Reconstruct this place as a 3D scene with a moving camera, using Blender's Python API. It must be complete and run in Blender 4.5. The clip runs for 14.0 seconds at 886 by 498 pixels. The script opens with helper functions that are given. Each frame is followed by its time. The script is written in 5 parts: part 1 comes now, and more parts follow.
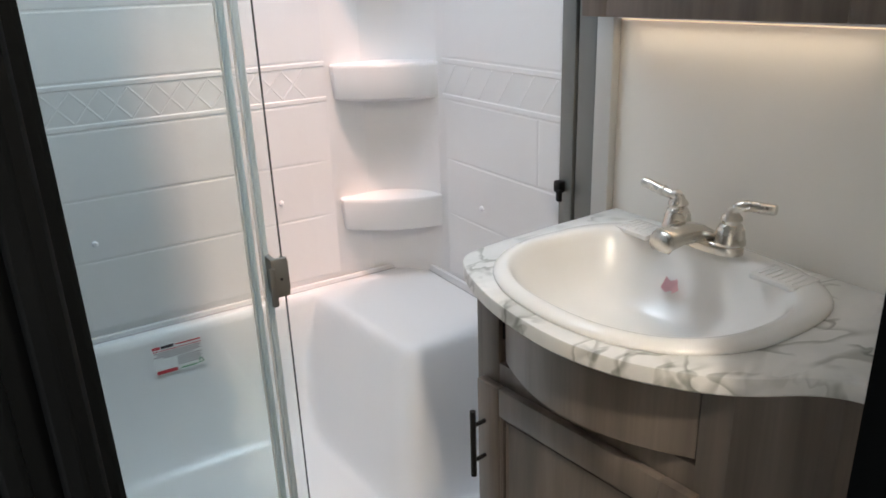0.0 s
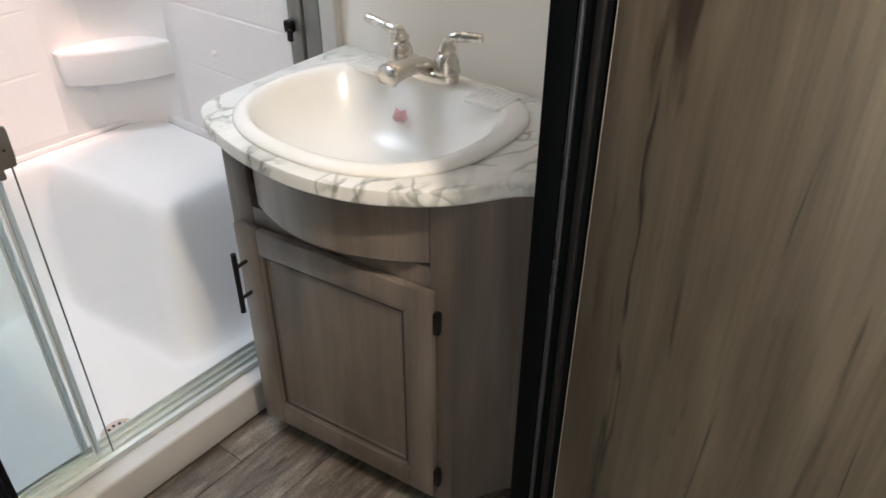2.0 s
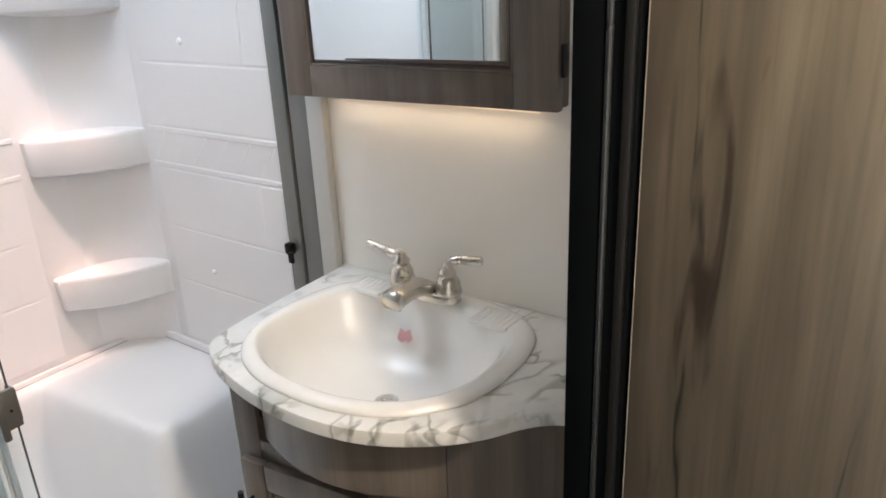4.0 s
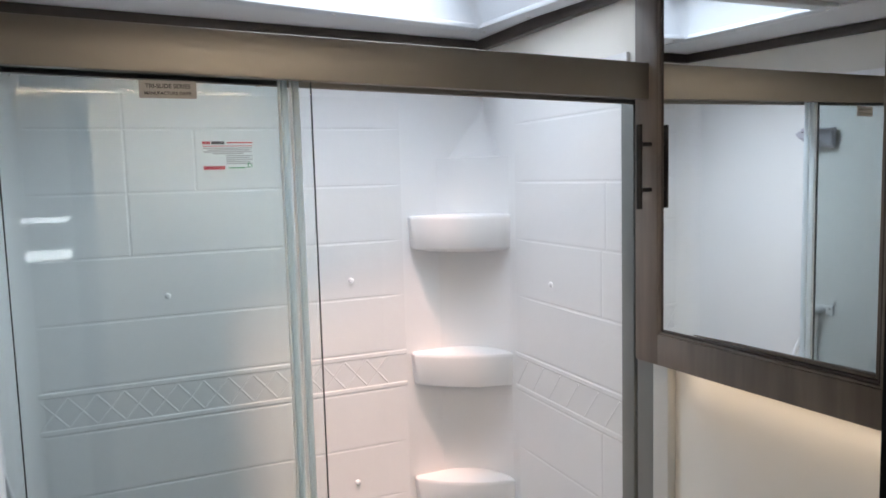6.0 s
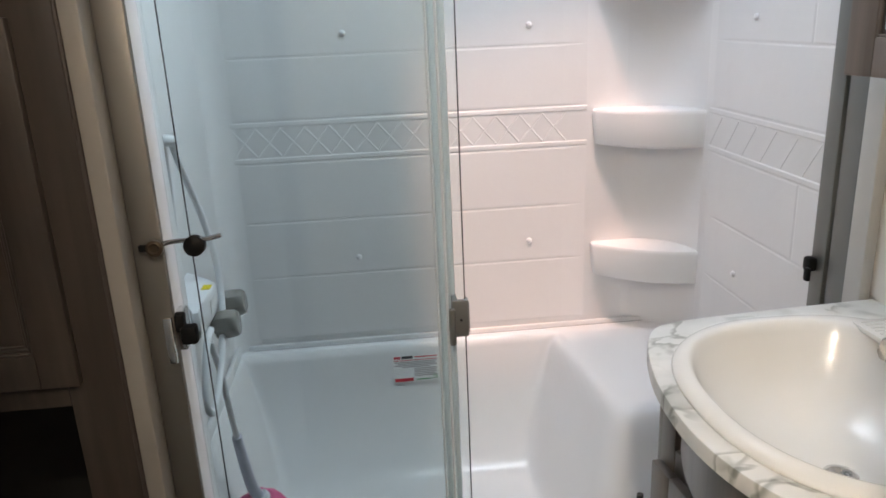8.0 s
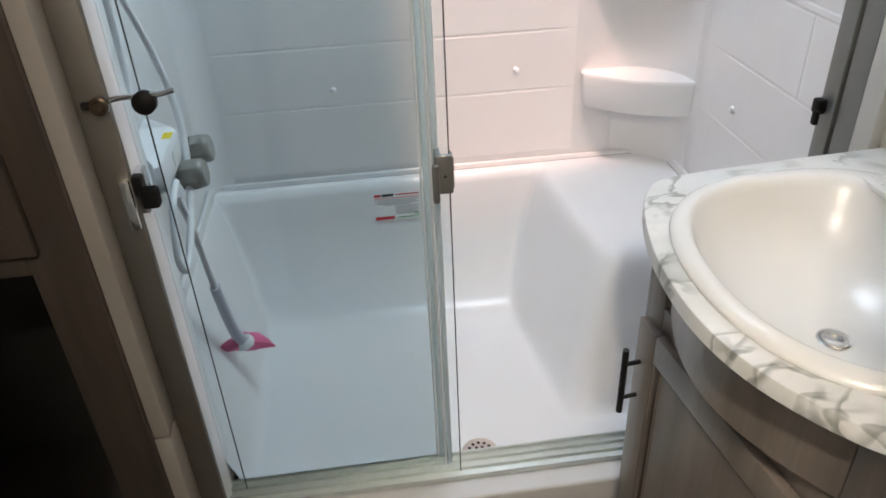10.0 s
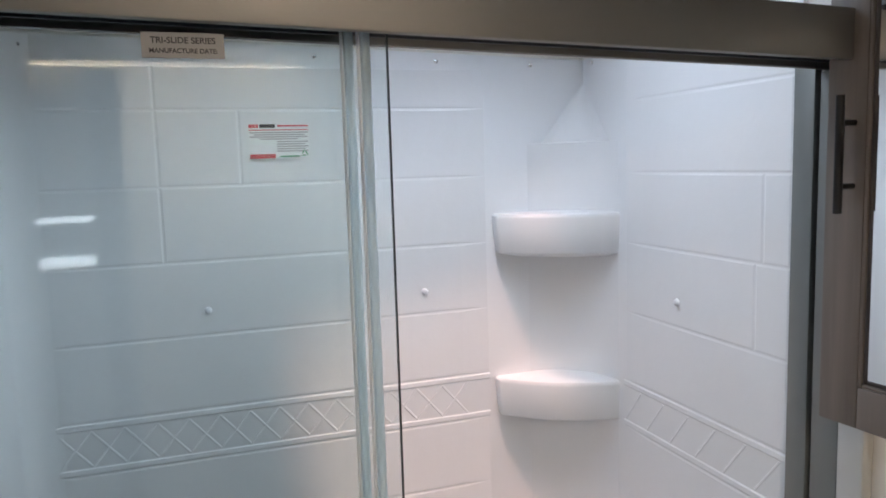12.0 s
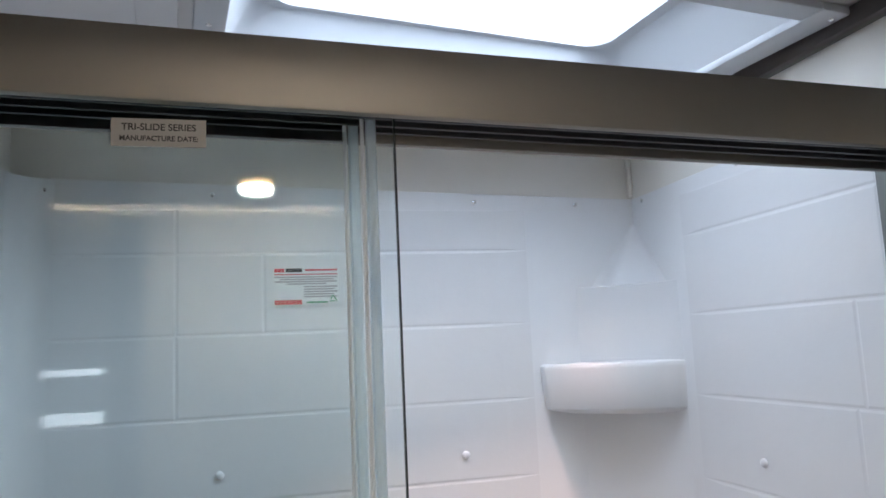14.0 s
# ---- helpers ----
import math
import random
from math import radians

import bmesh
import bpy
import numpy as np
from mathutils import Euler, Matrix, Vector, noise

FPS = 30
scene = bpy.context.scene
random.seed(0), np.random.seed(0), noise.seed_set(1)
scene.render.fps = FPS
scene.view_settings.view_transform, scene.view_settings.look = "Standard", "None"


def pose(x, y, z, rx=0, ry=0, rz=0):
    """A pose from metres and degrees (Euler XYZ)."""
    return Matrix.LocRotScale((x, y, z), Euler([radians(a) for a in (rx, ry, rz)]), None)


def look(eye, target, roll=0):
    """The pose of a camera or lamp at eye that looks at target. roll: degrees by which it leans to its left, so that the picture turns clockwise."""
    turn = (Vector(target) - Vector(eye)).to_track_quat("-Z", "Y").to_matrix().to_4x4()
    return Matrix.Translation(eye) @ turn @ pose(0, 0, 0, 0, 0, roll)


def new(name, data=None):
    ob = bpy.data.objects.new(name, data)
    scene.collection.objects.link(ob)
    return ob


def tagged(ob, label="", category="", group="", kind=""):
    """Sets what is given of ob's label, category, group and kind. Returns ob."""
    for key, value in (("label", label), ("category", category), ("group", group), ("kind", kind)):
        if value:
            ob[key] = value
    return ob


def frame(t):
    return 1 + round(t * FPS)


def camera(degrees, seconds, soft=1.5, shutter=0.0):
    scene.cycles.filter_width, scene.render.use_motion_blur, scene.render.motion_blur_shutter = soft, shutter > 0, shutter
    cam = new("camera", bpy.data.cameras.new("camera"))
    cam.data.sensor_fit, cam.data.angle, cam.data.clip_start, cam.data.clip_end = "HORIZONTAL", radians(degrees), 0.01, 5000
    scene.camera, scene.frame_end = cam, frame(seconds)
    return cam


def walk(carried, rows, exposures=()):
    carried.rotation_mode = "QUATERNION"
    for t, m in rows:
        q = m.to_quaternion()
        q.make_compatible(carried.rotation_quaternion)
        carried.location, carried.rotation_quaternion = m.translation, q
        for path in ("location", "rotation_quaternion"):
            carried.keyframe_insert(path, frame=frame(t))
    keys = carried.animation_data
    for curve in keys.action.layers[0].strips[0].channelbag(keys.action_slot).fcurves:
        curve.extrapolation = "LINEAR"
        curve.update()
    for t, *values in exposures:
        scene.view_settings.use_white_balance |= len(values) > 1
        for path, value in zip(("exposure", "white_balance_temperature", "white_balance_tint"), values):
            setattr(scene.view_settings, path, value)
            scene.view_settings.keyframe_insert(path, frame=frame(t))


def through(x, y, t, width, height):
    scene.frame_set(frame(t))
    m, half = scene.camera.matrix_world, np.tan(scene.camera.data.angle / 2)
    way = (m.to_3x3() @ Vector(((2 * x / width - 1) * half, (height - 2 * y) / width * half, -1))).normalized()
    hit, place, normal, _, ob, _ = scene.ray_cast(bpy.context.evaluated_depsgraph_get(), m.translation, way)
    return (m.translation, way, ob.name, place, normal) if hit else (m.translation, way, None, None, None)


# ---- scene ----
cam = camera(62.1, 14.0, 1.7)
PATH = [
    (0, (0.109, -0.031, 1.329), (1.088, 1.569, 0.634), -2.0),
    (0.5, (0.077, -0.077, 1.31), (1.179, 1.297, 0.362), -1.3),
    (1, (0.064, -0.11, 1.335), (1.25, 1.092, 0.263), -1.0),
    (1.5, (0.061, -0.114, 1.375), (1.327, 0.975, 0.274), -0.3),
    (2, (0.07, -0.118, 1.376), (1.384, 0.913, 0.276), 0.2),
    (2.5, (0.076, -0.085, 1.381), (1.43, 0.918, 0.304), 0.5),
    (3, (0.08, -0.059, 1.432), (1.502, 0.934, 0.435), 0.8),
    (3.2, (0.075, -0.057, 1.453), (1.534, 0.936, 0.512), 1.0),
    (5.3, (0.152, -0.060, 1.549), (1.493, 1.405, 1.290), -1.6),
    (5.5, (0.187, -0.066, 1.584), (1.376, 1.526, 1.336), -1.7),
    (6, (0.190, -0.116, 1.641), (0.978, 1.711, 1.447), -1.55),
    (6.5, (0.34, -0.142, 1.61), (0.715, 1.819, 1.496), -2.3),
    (7, (0.399, -0.152, 1.549), (0.59, 1.837, 1.45), -2.8),
    (7.5, (0.4, -0.117, 1.445), (0.556, 1.865, 1.227), -3.2),
    (8, (0.349, -0.099, 1.367), (0.517, 1.802, 0.769), -2.5),
    (8.2, (0.357, -0.076, 1.369), (0.511, 1.766, 0.605), -3.0),
    (10.3, (0.359, 0.073, 1.418), (0.557, 1.751, 0.349), -2.6),
    (10.5, (0.347, 0.162, 1.434), (0.578, 1.863, 0.409), -2.6),
    (11, (0.318, 0.273, 1.515), (0.702, 2.046, 0.674), -1.8),
    (11.5, (0.286, 0.3, 1.578), (0.836, 2.143, 1.03), -1.5),
    (12, (0.261, 0.271, 1.654), (0.903, 2.151, 1.425), -1.7),
    (12.5, (0.264, 0.258, 1.662), (0.947, 2.137, 1.712), -1.7),
    (13, (0.271, 0.269, 1.656), (0.96, 2.136, 1.857), -1.9),
    (13.5, (0.283, 0.316, 1.642), (0.94, 2.188, 1.896), -2.3),
    (14, (0.348, 0.409, 1.576), (0.855, 2.325, 1.839), -2.6),
]
EXPOSURES = [(0, 0.70, 6350, 9), (0.5, 0.94, 6400, 9), (1.5, 1.00, 6400, 9), (3, 0.96, 6400, 9.5), (5.5, 0.65, 6550, 11), (6.5, 0.56, 6400, 10.5), (7.5, 0.54, 6400, 10), (8.2, 0.64, 6450, 10),
             (10.5, 0.78, 6300, 9), (11, 0.58, 6300, 11), (11.5, 0.46, 6300, 12), (12.2, 0.34, 6150, 11), (13, 0.30, 6050, 10.5), (14, 0.28, 6050, 10.5)]
walk(cam, [(t, look(eye, target, roll)) for t, eye, target, roll in PATH], EXPOSURES)

# ---- world and large lights ----
world = bpy.data.worlds.new("sky")
scene.world = world
world.use_nodes = True
wn = world.node_tree.nodes
sky = wn.new("ShaderNodeTexSky")
sky.sky_type = "NISHITA"
sky.sun_disc = False
sky.sun_elevation, sky.sun_rotation = radians(70), radians(190)
wn["Background"].inputs["Strength"].default_value = 0.1
world.node_tree.links.new(sky.outputs[0], wn["Background"].inputs["Color"])


def area_lamp(name, m, sx, sy, watts, color, shape="RECTANGLE"):
    data = bpy.data.lights.new(name, "AREA")
    data.shape, data.size, data.size_y, data.energy, data.color = shape, sx, sy, watts, color
    ob = new(name, data)
    ob.matrix_world = m
    return ob


# Hazy sun: it falls steeply through the skylight on the shower's back wall and shelves
sun_data = bpy.data.lights.new("sun", "SUN")
sun_data.energy, sun_data.angle, sun_data.color = 2.2, radians(6), (1.0, 0.55, 0.38)
sun = new("sun", sun_data)
sun.matrix_world = look((0.74, 1.0, 4.0), (0.74 + 0.06, 1.0 + 0.35, 3.0))
# Daylight in the skylight's opening, above its pane
area_lamp("skylight_daylight", pose(0.74, 1.508, 2.222, 0, 1.5, 5.5), 0.80, 0.46, 5.0, (0.84, 0.92, 1.0))
# Added fill lamp above the pane, tilted to brighten the shower's left side
area_lamp("skylight_left_fill", pose(1.06, 1.53, 2.52, 0, 36, 0), 0.80, 0.60, 16.0, (0.84, 0.92, 1.0))
# Added fill at the hall's end: stands in for unseen living-area daylight
area_lamp("hall_daylight_fill", pose(-0.775, -0.20, 1.00, 0, -90, 0), 1.1, 0.56, 3.2, (0.94, 0.97, 1.0))
# The round hall lamp and the strip under the cabinet give off warm light
area_lamp("hall_lamp_light", pose(0.368, -0.285, 2.058), 0.10, 0.10, 11.2, (1.0, 0.86, 0.71), "DISK")
area_lamp("under_cabinet_light", pose(1.225, 0.83, 1.226), 0.02, 0.5, 0.095, (1.0, 0.78, 0.55))

# ---- materials ----


def mat(name, color, rough=0.5, metal=0.0, bump=0.0, scale=40.0, vary=0.0, spec=0.5, coat=0.0, var_scale=6.0):
    """A principled surface with two scales of variation and a fine relief."""
    m = bpy.data.materials.new(name)
    m.use_nodes = True
    nt = m.node_tree
    p = nt.nodes["Principled BSDF"]
    p.inputs["Base Color"].default_value = (*color, 1)
    p.inputs["Roughness"].default_value = rough
    p.inputs["Metallic"].default_value = metal
    p.inputs["Specular IOR Level"].default_value = spec
    p.inputs["Coat Weight"].default_value = coat
    tc = nt.nodes.new("ShaderNodeTexCoord")
    if vary > 0:
        n1 = nt.nodes.new("ShaderNodeTexNoise")
        n1.inputs["Scale"].default_value = var_scale
        n1.inputs["Detail"].default_value = 6
        nt.links.new(tc.outputs["Object"], n1.inputs["Vector"])
        mx = nt.nodes.new("ShaderNodeMix")
        mx.data_type = "RGBA"
        mx.inputs["A"].default_value = (*[c * (1 - vary) for c in color], 1)
        mx.inputs["B"].default_value = (*[min(1, c * (1 + vary)) for c in color], 1)
        nt.links.new(n1.outputs["Fac"], mx.inputs["Factor"])
        nt.links.new(mx.outputs["Result"], p.inputs["Base Color"])
        mr = nt.nodes.new("ShaderNodeMapRange")
        mr.inputs["To Min"].default_value = max(0.02, rough * (1 - 1.2 * vary))
        mr.inputs["To Max"].default_value = min(1, rough * (1 + 1.2 * vary))
        nt.links.new(n1.outputs["Fac"], mr.inputs["Value"])
        nt.links.new(mr.outputs["Result"], p.inputs["Roughness"])
    if bump > 0:
        n2 = nt.nodes.new("ShaderNodeTexNoise")
        n2.inputs["Scale"].default_value = scale
        n2.inputs["Detail"].default_value = 4
        nt.links.new(tc.outputs["Object"], n2.inputs["Vector"])
        b = nt.nodes.new("ShaderNodeBump")
        b.inputs["Strength"].default_value = bump
        b.inputs["Distance"].default_value = 0.003
        nt.links.new(n2.outputs["Fac"], b.inputs["Height"])
        nt.links.new(b.outputs["Normal"], p.inputs["Normal"])
    return m


def ramp(nt, stops):
    r = nt.nodes.new("ShaderNodeValToRGB")
    e = r.color_ramp.elements
    while len(e) < len(stops):
        e.new(0.5)
    for k, (at, c) in zip(e, stops):
        k.position, k.color = at, (*c, 1)
    return r


def wood(name, dark, mid, light, stretch, rough=0.4, knots=0.0, piece_vary=0.0, coat=0.0, bump=0.25, streak=0.28, knot_at=0.30, cracks=0.0, wave=0.6, fine=0.0):
    """Wood: long grain noise, streaks and, where there are any, knots. stretch: the grain's scale along x, y, z."""
    m = bpy.data.materials.new(name)
    m.use_nodes = True
    nt = m.node_tree
    p = nt.nodes["Principled BSDF"]
    p.inputs["Roughness"].default_value = rough
    p.inputs["Coat Weight"].default_value = coat
    p.inputs["Coat Roughness"].default_value = 0.3
    tc = nt.nodes.new("ShaderNodeTexCoord")
    mp = nt.nodes.new("ShaderNodeMapping")
    mp.inputs["Scale"].default_value = stretch
    vec = tc.outputs["Object"]
    if piece_vary > 0:
        oi = nt.nodes.new("ShaderNodeObjectInfo")
        mul = nt.nodes.new("ShaderNodeMath")
        mul.operation = "MULTIPLY"
        mul.inputs[1].default_value = 37.0
        nt.links.new(oi.outputs["Random"], mul.inputs[0])
        add = nt.nodes.new("ShaderNodeVectorMath")
        add.operation = "ADD"
        nt.links.new(tc.outputs["Object"], add.inputs[0])
        nt.links.new(mul.outputs[0], add.inputs[1])
        vec = add.outputs[0]
    nt.links.new(vec, mp.inputs["Vector"])
    n1 = nt.nodes.new("ShaderNodeTexNoise")
    n1.inputs["Scale"].default_value, n1.inputs["Detail"].default_value, n1.inputs["Distortion"].default_value = 1.0, 10, wave
    nt.links.new(mp.outputs[0], n1.inputs["Vector"])
    r1 = ramp(nt, [(0.30, dark), (0.50, mid), (0.72, light)])
    nt.links.new(n1.outputs["Fac"], r1.inputs[0])
    mp2 = nt.nodes.new("ShaderNodeMapping")
    mp2.inputs["Scale"].default_value = [4.5 * s if s > 5 else 1.6 * s for s in stretch]
    nt.links.new(vec, mp2.inputs["Vector"])
    n2 = nt.nodes.new("ShaderNodeTexNoise")
    n2.inputs["Scale"].default_value, n2.inputs["Detail"].default_value = 1.0, 6
    nt.links.new(mp2.outputs[0], n2.inputs["Vector"])
    r2 = ramp(nt, [(0.35, (1 - streak, 1 - streak * 1.05, 1 - streak * 1.1)), (0.62, (1.04, 1.03, 1.02))])
    nt.links.new(n2.outputs["Fac"], r2.inputs[0])
    mx = nt.nodes.new("ShaderNodeMix")
    mx.data_type, mx.blend_type = "RGBA", "MULTIPLY"
    mx.inputs["Factor"].default_value = 0.9
    nt.links.new(r1.outputs[0], mx.inputs["A"])
    nt.links.new(r2.outputs[0], mx.inputs["B"])
    out = mx.outputs["Result"]
    if knots > 0:
        mp3 = nt.nodes.new("ShaderNodeMapping")
        mp3.inputs["Scale"].default_value = [s * knots for s in stretch]
        nt.links.new(vec, mp3.inputs["Vector"])
        n3 = nt.nodes.new("ShaderNodeTexNoise")
        n3.inputs["Scale"].default_value, n3.inputs["Detail"].default_value, n3.inputs["Distortion"].default_value = 1.0, 3, 1.2
        nt.links.new(mp3.outputs[0], n3.inputs["Vector"])
        r3 = ramp(nt, [(knot_at - 0.05, (0.34, 0.27, 0.22)), (knot_at + 0.06, (1, 1, 1))])
        nt.links.new(n3.outputs["Fac"], r3.inputs[0])
        mx3 = nt.nodes.new("ShaderNodeMix")
        mx3.data_type, mx3.blend_type = "RGBA", "MULTIPLY"
        mx3.inputs["Factor"].default_value = 1.0
        nt.links.new(out, mx3.inputs["A"])
        nt.links.new(r3.outputs[0], mx3.inputs["B"])
        out = mx3.outputs["Result"]
    if fine > 0:
        mp6 = nt.nodes.new("ShaderNodeMapping")
        mp6.inputs["Scale"].default_value = [190.0 if k > 5 else 7.0 for k in stretch]
        nt.links.new(vec, mp6.inputs["Vector"])
        n6 = nt.nodes.new("ShaderNodeTexNoise")
        n6.inputs["Scale"].default_value, n6.inputs["Detail"].default_value = 1.0, 4
        nt.links.new(mp6.outputs[0], n6.inputs["Vector"])
        r6 = ramp(nt, [(0.36, (1 - fine, 1 - fine, 1 - fine)), (0.52, (1, 1, 1)), (0.70, (1 + 0.6 * fine, 1 + 0.6 * fine, 1 + 0.55 * fine))])
        nt.links.new(n6.outputs["Fac"], r6.inputs[0])
        mx6 = nt.nodes.new("ShaderNodeMix")
        mx6.data_type, mx6.blend_type = "RGBA", "MULTIPLY"
        mx6.inputs["Factor"].default_value = 1.0
        nt.links.new(out, mx6.inputs["A"])
        nt.links.new(r6.outputs[0], mx6.inputs["B"])
        out = mx6.outputs["Result"]
    if cracks > 0:
        mp4 = nt.nodes.new("ShaderNodeMapping")
        mp4.inputs["Scale"].default_value = [s * 0.9 for s in stretch]
        mp4.inputs["Location"].default_value = (3.1, 1.7, 0.4)
        nt.links.new(vec, mp4.inputs["Vector"])
        n4 = nt.nodes.new("ShaderNodeTexNoise")
        n4.inputs["Scale"].default_value, n4.inputs["Detail"].default_value, n4.inputs["Distortion"].default_value = 1.0, 5, 0.1
        nt.links.new(mp4.outputs[0], n4.inputs["Vector"])
        r4 = ramp(nt, [(0.486, (1, 1, 1)), (0.500, (1 - cracks, 1 - cracks, 1 - cracks)), (0.514, (1, 1, 1))])
        nt.links.new(n4.outputs["Fac"], r4.inputs[0])
        n5 = nt.nodes.new("ShaderNodeTexNoise")
        n5.inputs["Scale"].default_value, n5.inputs["Detail"].default_value = 5.0, 2
        nt.links.new(vec, n5.inputs["Vector"])
        r5 = ramp(nt, [(0.42, (0, 0, 0)), (0.52, (1, 1, 1))])
        nt.links.new(n5.outputs["Fac"], r5.inputs[0])
        mx4 = nt.nodes.new("ShaderNodeMix")
        mx4.data_type, mx4.blend_type = "RGBA", "MULTIPLY"
        nt.links.new(r5.outputs[0], mx4.inputs["Factor"])
        nt.links.new(out, mx4.inputs["A"])
        nt.links.new(r4.outputs[0], mx4.inputs["B"])
        out = mx4.outputs["Result"]
    if piece_vary > 0:
        hs = nt.nodes.new("ShaderNodeHueSaturation")
        mr = nt.nodes.new("ShaderNodeMapRange")
        mr.inputs["To Min"].default_value, mr.inputs["To Max"].default_value = 1 - piece_vary, 1 + piece_vary
        nt.links.new(oi.outputs["Random"], mr.inputs["Value"])
        nt.links.new(mr.outputs["Result"], hs.inputs["Value"])
        nt.links.new(out, hs.inputs["Color"])
        out = hs.outputs["Color"]
    nt.links.new(out, p.inputs["Base Color"])
    b = nt.nodes.new("ShaderNodeBump")
    b.inputs["Strength"].default_value, b.inputs["Distance"].default_value = bump, 0.002
    nt.links.new(n2.outputs["Fac"], b.inputs["Height"])
    nt.links.new(b.outputs["Normal"], p.inputs["Normal"])
    return m


def marble(name):
    """White laminate with grey wandering veins, some broad and cloudy, some hair-fine."""
    m = bpy.data.materials.new(name)
    m.use_nodes = True
    nt = m.node_tree
    p = nt.nodes["Principled BSDF"]
    p.inputs["Roughness"].default_value = 0.30
    tc = nt.nodes.new("ShaderNodeTexCoord")

    def noise(scale, detail, distortion, rot, squash, at):
        mp = nt.nodes.new("ShaderNodeMapping")
        mp.inputs["Rotation"].default_value = (0, 0, rot)
        mp.inputs["Scale"].default_value = (1.0, squash, 1.0)
        mp.inputs["Location"].default_value = at
        nt.links.new(tc.outputs["Object"], mp.inputs["Vector"])
        n = nt.nodes.new("ShaderNodeTexNoise")
        n.inputs["Scale"].default_value, n.inputs["Detail"].default_value, n.inputs["Distortion"].default_value = scale, detail, distortion
        nt.links.new(mp.outputs[0], n.inputs["Vector"])
        return n.outputs["Fac"]

    def multiply(a, b):
        mx = nt.nodes.new("ShaderNodeMix")
        mx.data_type, mx.blend_type = "RGBA", "MULTIPLY"
        mx.inputs["Factor"].default_value = 1.0
        nt.links.new(a, mx.inputs["A"])
        nt.links.new(b, mx.inputs["B"])
        return mx.outputs["Result"]

    def veins(fac, mask, half, dark):
        r = ramp(nt, [(0.5 - 3 * half, (1, 1, 1)), (0.5 - 0.5 * half, dark), (0.5 + 0.2 * half, dark), (0.5 + half, (1, 1, 1))])
        nt.links.new(fac, r.inputs[0])
        on = ramp(nt, [(0.46, (0, 0, 0)), (0.60, (1, 1, 1))])
        nt.links.new(mask, on.inputs[0])
        mx = nt.nodes.new("ShaderNodeMix")
        mx.data_type = "RGBA"
        mx.inputs["A"].default_value = (1, 1, 1, 1)
        nt.links.new(on.outputs[0], mx.inputs["Factor"])
        nt.links.new(r.outputs[0], mx.inputs["B"])
        return mx.outputs["Result"]

    base = ramp(nt, [(0.32, (0.66, 0.675, 0.655)), (0.60, (0.815, 0.815, 0.795))])
    nt.links.new(noise(5.0, 4, 0.4, 0.5, 1.6, (0, 0, 0)), base.inputs[0])
    out = multiply(base.outputs[0], veins(noise(5.0, 2.5, 0.6, 0.8, 1.7, (1.3, 0.4, 0)), noise(7.0, 2, 0.2, 0, 1.0, (7, 3, 1)), 0.020, (0.60, 0.61, 0.59)))
    out = multiply(out, veins(noise(6.5, 3, 0.5, -0.9, 1.5, (4.1, 2.2, 0)), noise(8.0, 2, 0.2, 0, 1.0, (2, 9, 4)), 0.016, (0.50, 0.51, 0.49)))
    nt.links.new(out, p.inputs["Base Color"])
    return m


def pane_glass(name, tint, gloss=0.05):
    """Clear sheet glass: tinted passage, and a gloss that grows at grazing angles."""
    m = bpy.data.materials.new(name)
    m.use_nodes = True
    nt = m.node_tree
    nt.nodes.remove(nt.nodes["Principled BSDF"])
    tr = nt.nodes.new("ShaderNodeBsdfTransparent")
    tr.inputs["Color"].default_value = (*tint, 1)
    gl = nt.nodes.new("ShaderNodeBsdfGlossy")
    gl.inputs["Roughness"].default_value = 0.0008
    lw = nt.nodes.new("ShaderNodeLayerWeight")
    pw = nt.nodes.new("ShaderNodeMath")
    pw.operation = "POWER"
    pw.inputs[1].default_value = 4.0
    nt.links.new(lw.outputs["Facing"], pw.inputs[0])
    ma = nt.nodes.new("ShaderNodeMath")
    ma.operation = "MULTIPLY_ADD"
    ma.inputs[1].default_value, ma.inputs[2].default_value = 0.7, gloss
    nt.links.new(pw.outputs[0], ma.inputs[0])
    mx = nt.nodes.new("ShaderNodeMixShader")
    nt.links.new(ma.outputs[0], mx.inputs[0])
    nt.links.new(tr.outputs[0], mx.inputs[1])
    nt.links.new(gl.outputs[0], mx.inputs[2])
    nt.links.new(mx.outputs[0], nt.nodes["Material Output"].inputs["Surface"])
    return m


def cloudy(name, color, through):
    """Milky vinyl that lets soft light through."""
    m = mat(name, color, 0.25, vary=0.05)
    nt = m.node_tree
    tr = nt.nodes.new("ShaderNodeBsdfTranslucent")
    tr.inputs["Color"].default_value = (*color, 1)
    mx = nt.nodes.new("ShaderNodeMixShader")
    mx.inputs[0].default_value = through
    nt.links.new(nt.nodes["Principled BSDF"].outputs[0], mx.inputs[1])
    nt.links.new(tr.outputs[0], mx.inputs[2])
    nt.links.new(mx.outputs[0], nt.nodes["Material Output"].inputs["Surface"])
    return m


def glowing(name, color, strength):
    m = bpy.data.materials.new(name)
    m.use_nodes = True
    p = m.node_tree.nodes["Principled BSDF"]
    p.inputs["Base Color"].default_value = (*color, 1)
    p.inputs["Emission Color"].default_value = (*color, 1)
    p.inputs["Emission Strength"].default_value = strength
    return m


